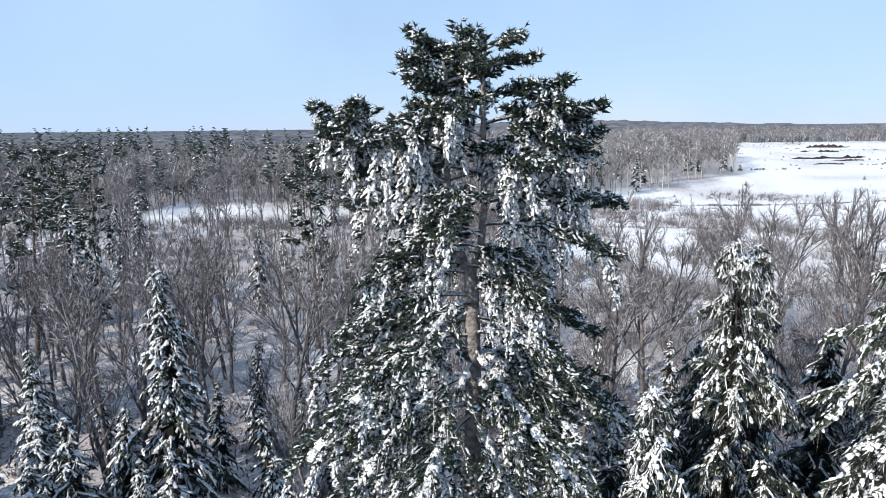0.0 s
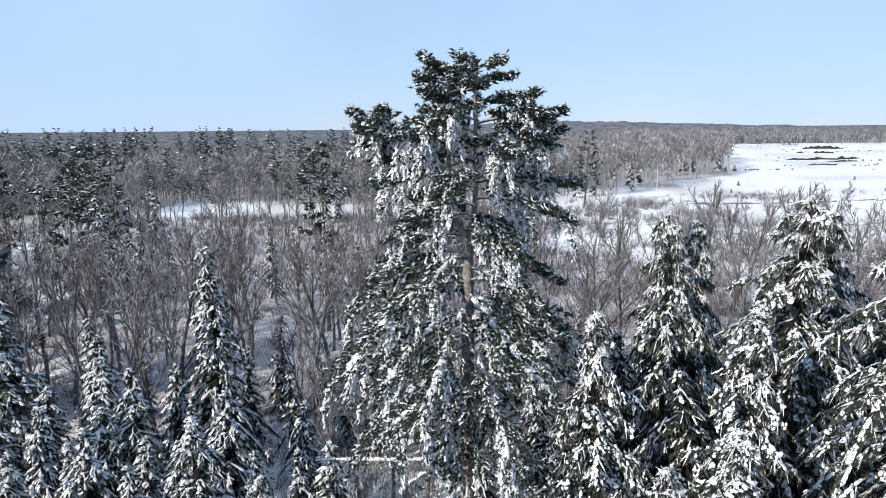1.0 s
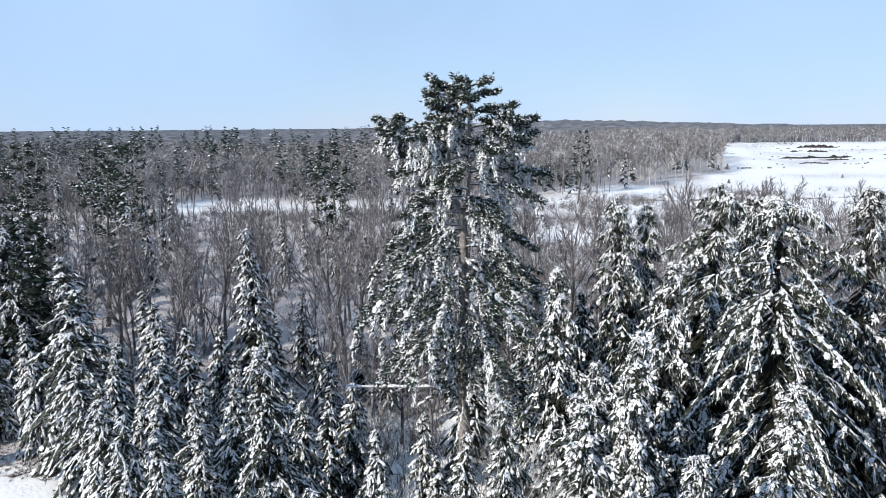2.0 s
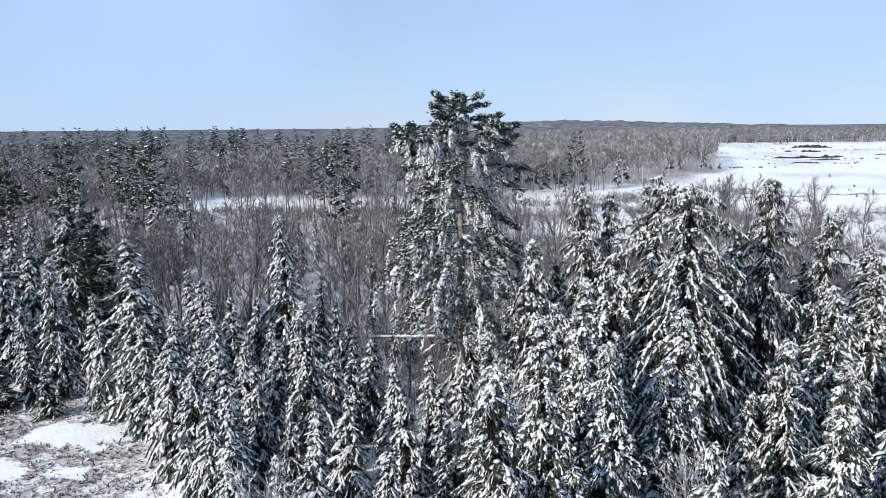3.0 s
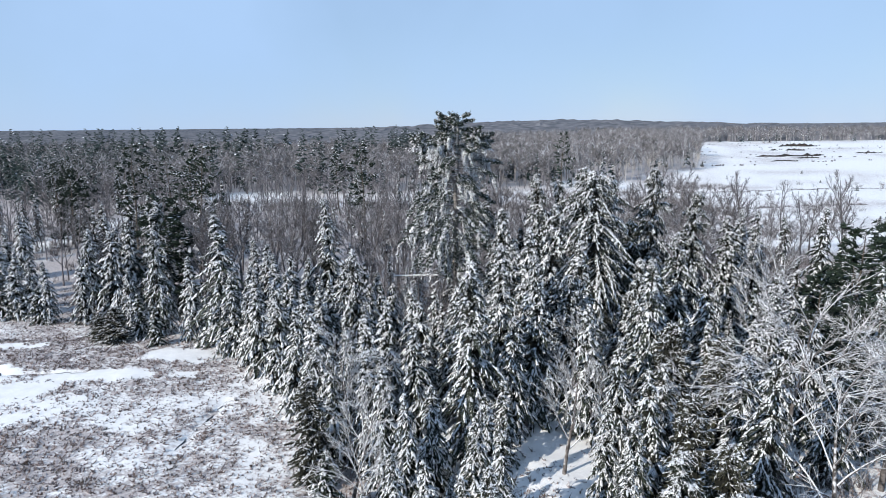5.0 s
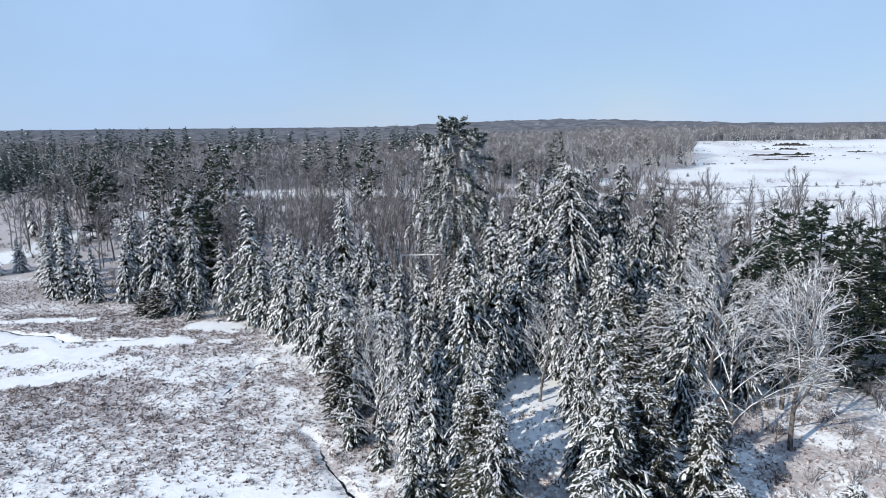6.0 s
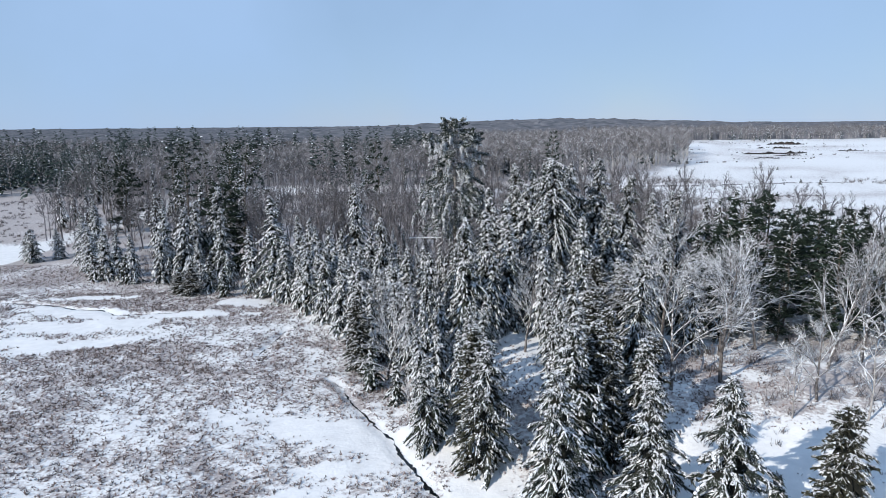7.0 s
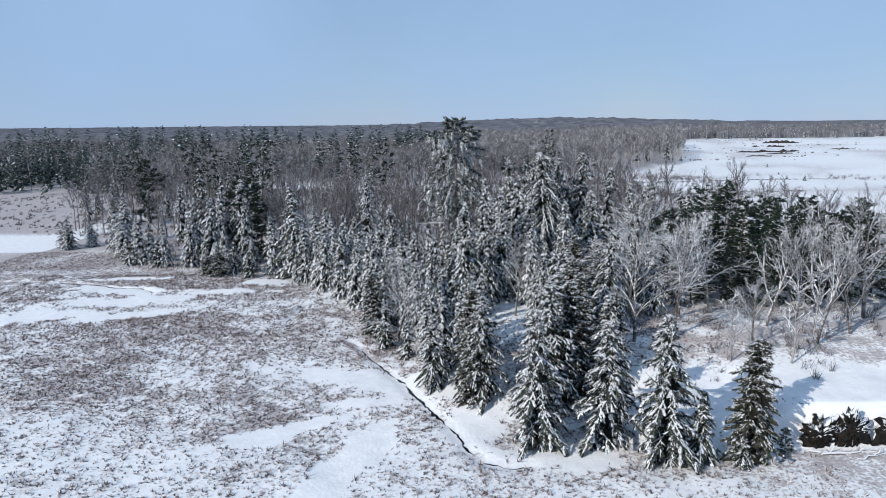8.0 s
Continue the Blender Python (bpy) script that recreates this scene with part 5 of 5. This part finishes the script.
def grass_tufts():
    r = np.random.default_rng(77)
    x, y = r.uniform(-92, 30, 240000), r.uniform(-62, 60, 240000)
    keep = (r.random(len(x)) < grassy(x, y) ** 1.2 * 0.85) & (creek_distance(x, y) > 0.6)
    x, y = x[keep][:60000], y[keep][:60000]
    n, k = len(x), 2
    c = np.c_[x, y, land(x, y)]
    cc = np.repeat(c, k, 0)
    p = cc + np.c_[r.normal(0, 0.09, (n * k, 2)), np.full(n * k, -0.03)]
    hh = np.repeat(r.uniform(0.08, 0.26, n) * (1 + (r.random(n) < 0.06)), k)
    q = p + np.c_[r.normal(0, 0.12, (n * k, 2)), hh * r.uniform(0.6, 1.2, n * k)]
    bag = Bag()
    slivers(bag, p, q, 0.08)
    # tussocks: fans of longer blades bent over by the snow
    x, y = r.uniform(-75, 22, 60000), r.uniform(-58, 36, 60000)
    keep = (r.random(len(x)) < grassy(x, y) ** 1.5 * 0.9) & (creek_distance(x, y) > 0.5)
    x, y = x[keep][:15000], y[keep][:15000]
    n, k = len(x), 6
    c = np.repeat(np.c_[x, y, land(x, y) - 0.03], k, 0)
    tall = np.repeat(r.uniform(0.14, 0.42, n), k)[:, None]
    bent = r.normal(0, 0.6, (n * k, 2)) * tall
    slivers(bag, c, c + np.c_[bent, tall[:, 0] * r.uniform(0.6, 1.1, n * k)], 0.05)
    return tagged(part("meadow_grass", bag, STRAW, None, "", False), "tussocks of dead brown grass poking through the snow", "grass", kind="stuff")


grass_tufts()


# ---- windthrow at the foot of the bank, and marks on the far snowfield ----
def uprooted_stump(x, y, wide, high, seed):
    r = np.random.default_rng(seed)
    top = new("uprooted_stump")
    z = float(land(x, y))
    top.matrix_basis = pose(x, y, z - 0.2)
    plate = Bag()
    n, m = 34, 9
    v = [(0, -0.35, high * 0.45)]
    for i in range(1, m):
        for k in range(n):
            a = k * 6.283 / n
            f = i / (m - 1)
            lump = 1 + 0.18 * math.sin(3 * a + seed) + 0.12 * math.sin(7 * a + 2 * seed) + 0.16 * math.sin(13 * a + seed) + r.normal(0, 0.12)
            v.append((math.cos(a) * wide / 2 * f * lump, -0.45 * (1 - f * f) + r.normal(0, 0.07) + 0.15, max(0.0, high * 0.45 + math.sin(a) * high * 0.55 * f * lump)))
    f = [(0, 1 + k, 1 + (k + 1) % n) for k in range(n)]
    for i in range(m - 2):
        for k in range(n):
            a, b = 1 + i * n + k, 1 + i * n + (k + 1) % n
            f += [(a, a + n, b), (b, a + n, b + n)]
    plate.add(v, f)
    back = [(0, 1.4, high * 0.5)] + v[1 + (m - 2) * n:]
    plate.add(back, [(0, 1 + (k + 1) % n, 1 + k) for k in range(n)])
    part("root_plate", plate, EARTH, top, "dark earth torn up with the roots")
    for k in range(11):
        root = Bag()
        a = r.uniform(0.1, 3.04)
        p = np.array([math.cos(a) * wide * 0.3, -0.2, high * 0.45 + math.sin(a) * high * 0.3])
        d = np.array([math.cos(a), r.uniform(-0.9, 0.2), math.sin(a) * 1.2])
        q = p + d * r.uniform(0.4, 1.0)
        tube(root, [p, (p + q) / 2 + r.normal(0, 0.12, 3), q], [0.06, 0.035, 0.012], 5)
        part("root", root, DEADWOOD if k % 6 == 0 else EARTH, top)
    return tagged(top, "uprooted stump with dark earth and roots under snow", "stump", "windthrown stumps")


uprooted_stump(30.4, -34.0, 3.4, 3.1, 1)
uprooted_stump(33.0, -34.1, 2.8, 3.6, 2)
uprooted_stump(37.0, -34.2, 3.8, 3.7, 4)


def fallen_log(x, y, length, turn, rad, seed):
    r = np.random.default_rng(seed)
    top = new("fallen_log")
    top.matrix_basis = pose(x, y, float(land(x, y)) + rad * 0.8, 0, 0, turn)
    trunk = Bag()
    s = np.linspace(-0.5, 0.5, 7)
    tube(trunk, np.stack([s * length, r.normal(0, 0.05, 7), 0.04 * r.normal(0, 1, 7)], 1), np.linspace(rad, rad * 0.55, 7), 8)
    part("trunk", trunk, DEADWOOD, top)
    for k in range(1 + seed % 2):
        b = Bag()
        p = np.array([length * (0.05 + 0.15 * k), 0, 0])
        tube(b, [p, p + [0.25, r.normal(0, 0.2), 0.35], p + [0.5, r.normal(0, 0.4), 0.5 + 0.3 * r.random()]], [0.05, 0.04, 0.015], 5)
        part("branch_stub", b, DEADWOOD, top)
    return tagged(top, "pale weathered log lying in the snow by the stumps", "log", "fallen logs")


fallen_log(32.2, -35.2, 4.6, 4, 0.13, 1)
fallen_log(30.6, -35.0, 3.0, -12, 0.10, 2)
fallen_log(33.8, -35.8, 3.2, 20, 0.10, 3)


def berm(x0, y0, x1, y1, high, seed):
    """A low ridge of earth and brush, bare of snow on its near side."""
    r = np.random.default_rng(seed)
    n = 24
    t = np.linspace(0, 1, n)
    x, y = x0 + (x1 - x0) * t, y0 + (y1 - y0) * t + 4 * waves(t * 30, t * 0, 14, seed)
    h = high * (0.35 + 0.65 * r.random(n)) * np.sin(np.pi * np.clip(t, 0.02, 0.98)) ** 0.4
    g = land(x, y)
    v = np.concatenate([np.stack([x, y - 1.5, g - 0.3], 1), np.stack([x, y, g + h], 1), np.stack([x, y + 5, g - 0.3], 1)])
    i = np.arange(n - 1)
    bag = Bag()
    bag.add(v, np.concatenate([np.stack([i, i + 1, i + n + 1], 1), np.stack([i, i + n + 1, i + n], 1), np.stack([i + n, i + n + 1, i + 2 * n + 1], 1), np.stack([i + n, i + 2 * n + 1, i + 2 * n], 1)]))
    return tagged(part("earth_bank", bag, BANK), "low dark bank of earth and brush across the snowfield", "bank", "banks on the snowfield")


for k, (x0, y0, x1, y1, h) in enumerate([(232, 457, 288, 464, 2.6), (300, 553, 318, 553, 2.0), (338, 648, 376, 640, 3.5), (296, 560, 290, 556, 1.5), (244, 425, 262, 430, 1.2), (330, 500, 352, 498, 1.4), (210, 390, 232, 394, 0.9)]):
    berm(x0, y0, x1, y1, h, 400 + k)
for k, (x, y, h) in enumerate([(152, 201, 2.2), (150, 212, 1.6), (142, 338, 3.0), (148, 342, 3.4), (137, 200, 1.4), (116, 262, 2.0), (176, 286, 2.0), (102, 235, 1.5), (106, 115, 2.6), (160, 240, 1.3)]):
    plant("small_spruce", x, y, h, wide=1.5)
plant("edge_spruce", 19.7, -35.8, 5.7, wide=1.0)
plant("small_spruce", 22.5, -37.2, 2.9, wide=1.1)
plant("dark_pine", 26.9, -35.0, 2.3, wide=1.5)
plant("cedar", -42.4, 34.6, 4.6, wide=2.4)
plant("cedar", -45.0, 36.0, 3.6, wide=2.2)
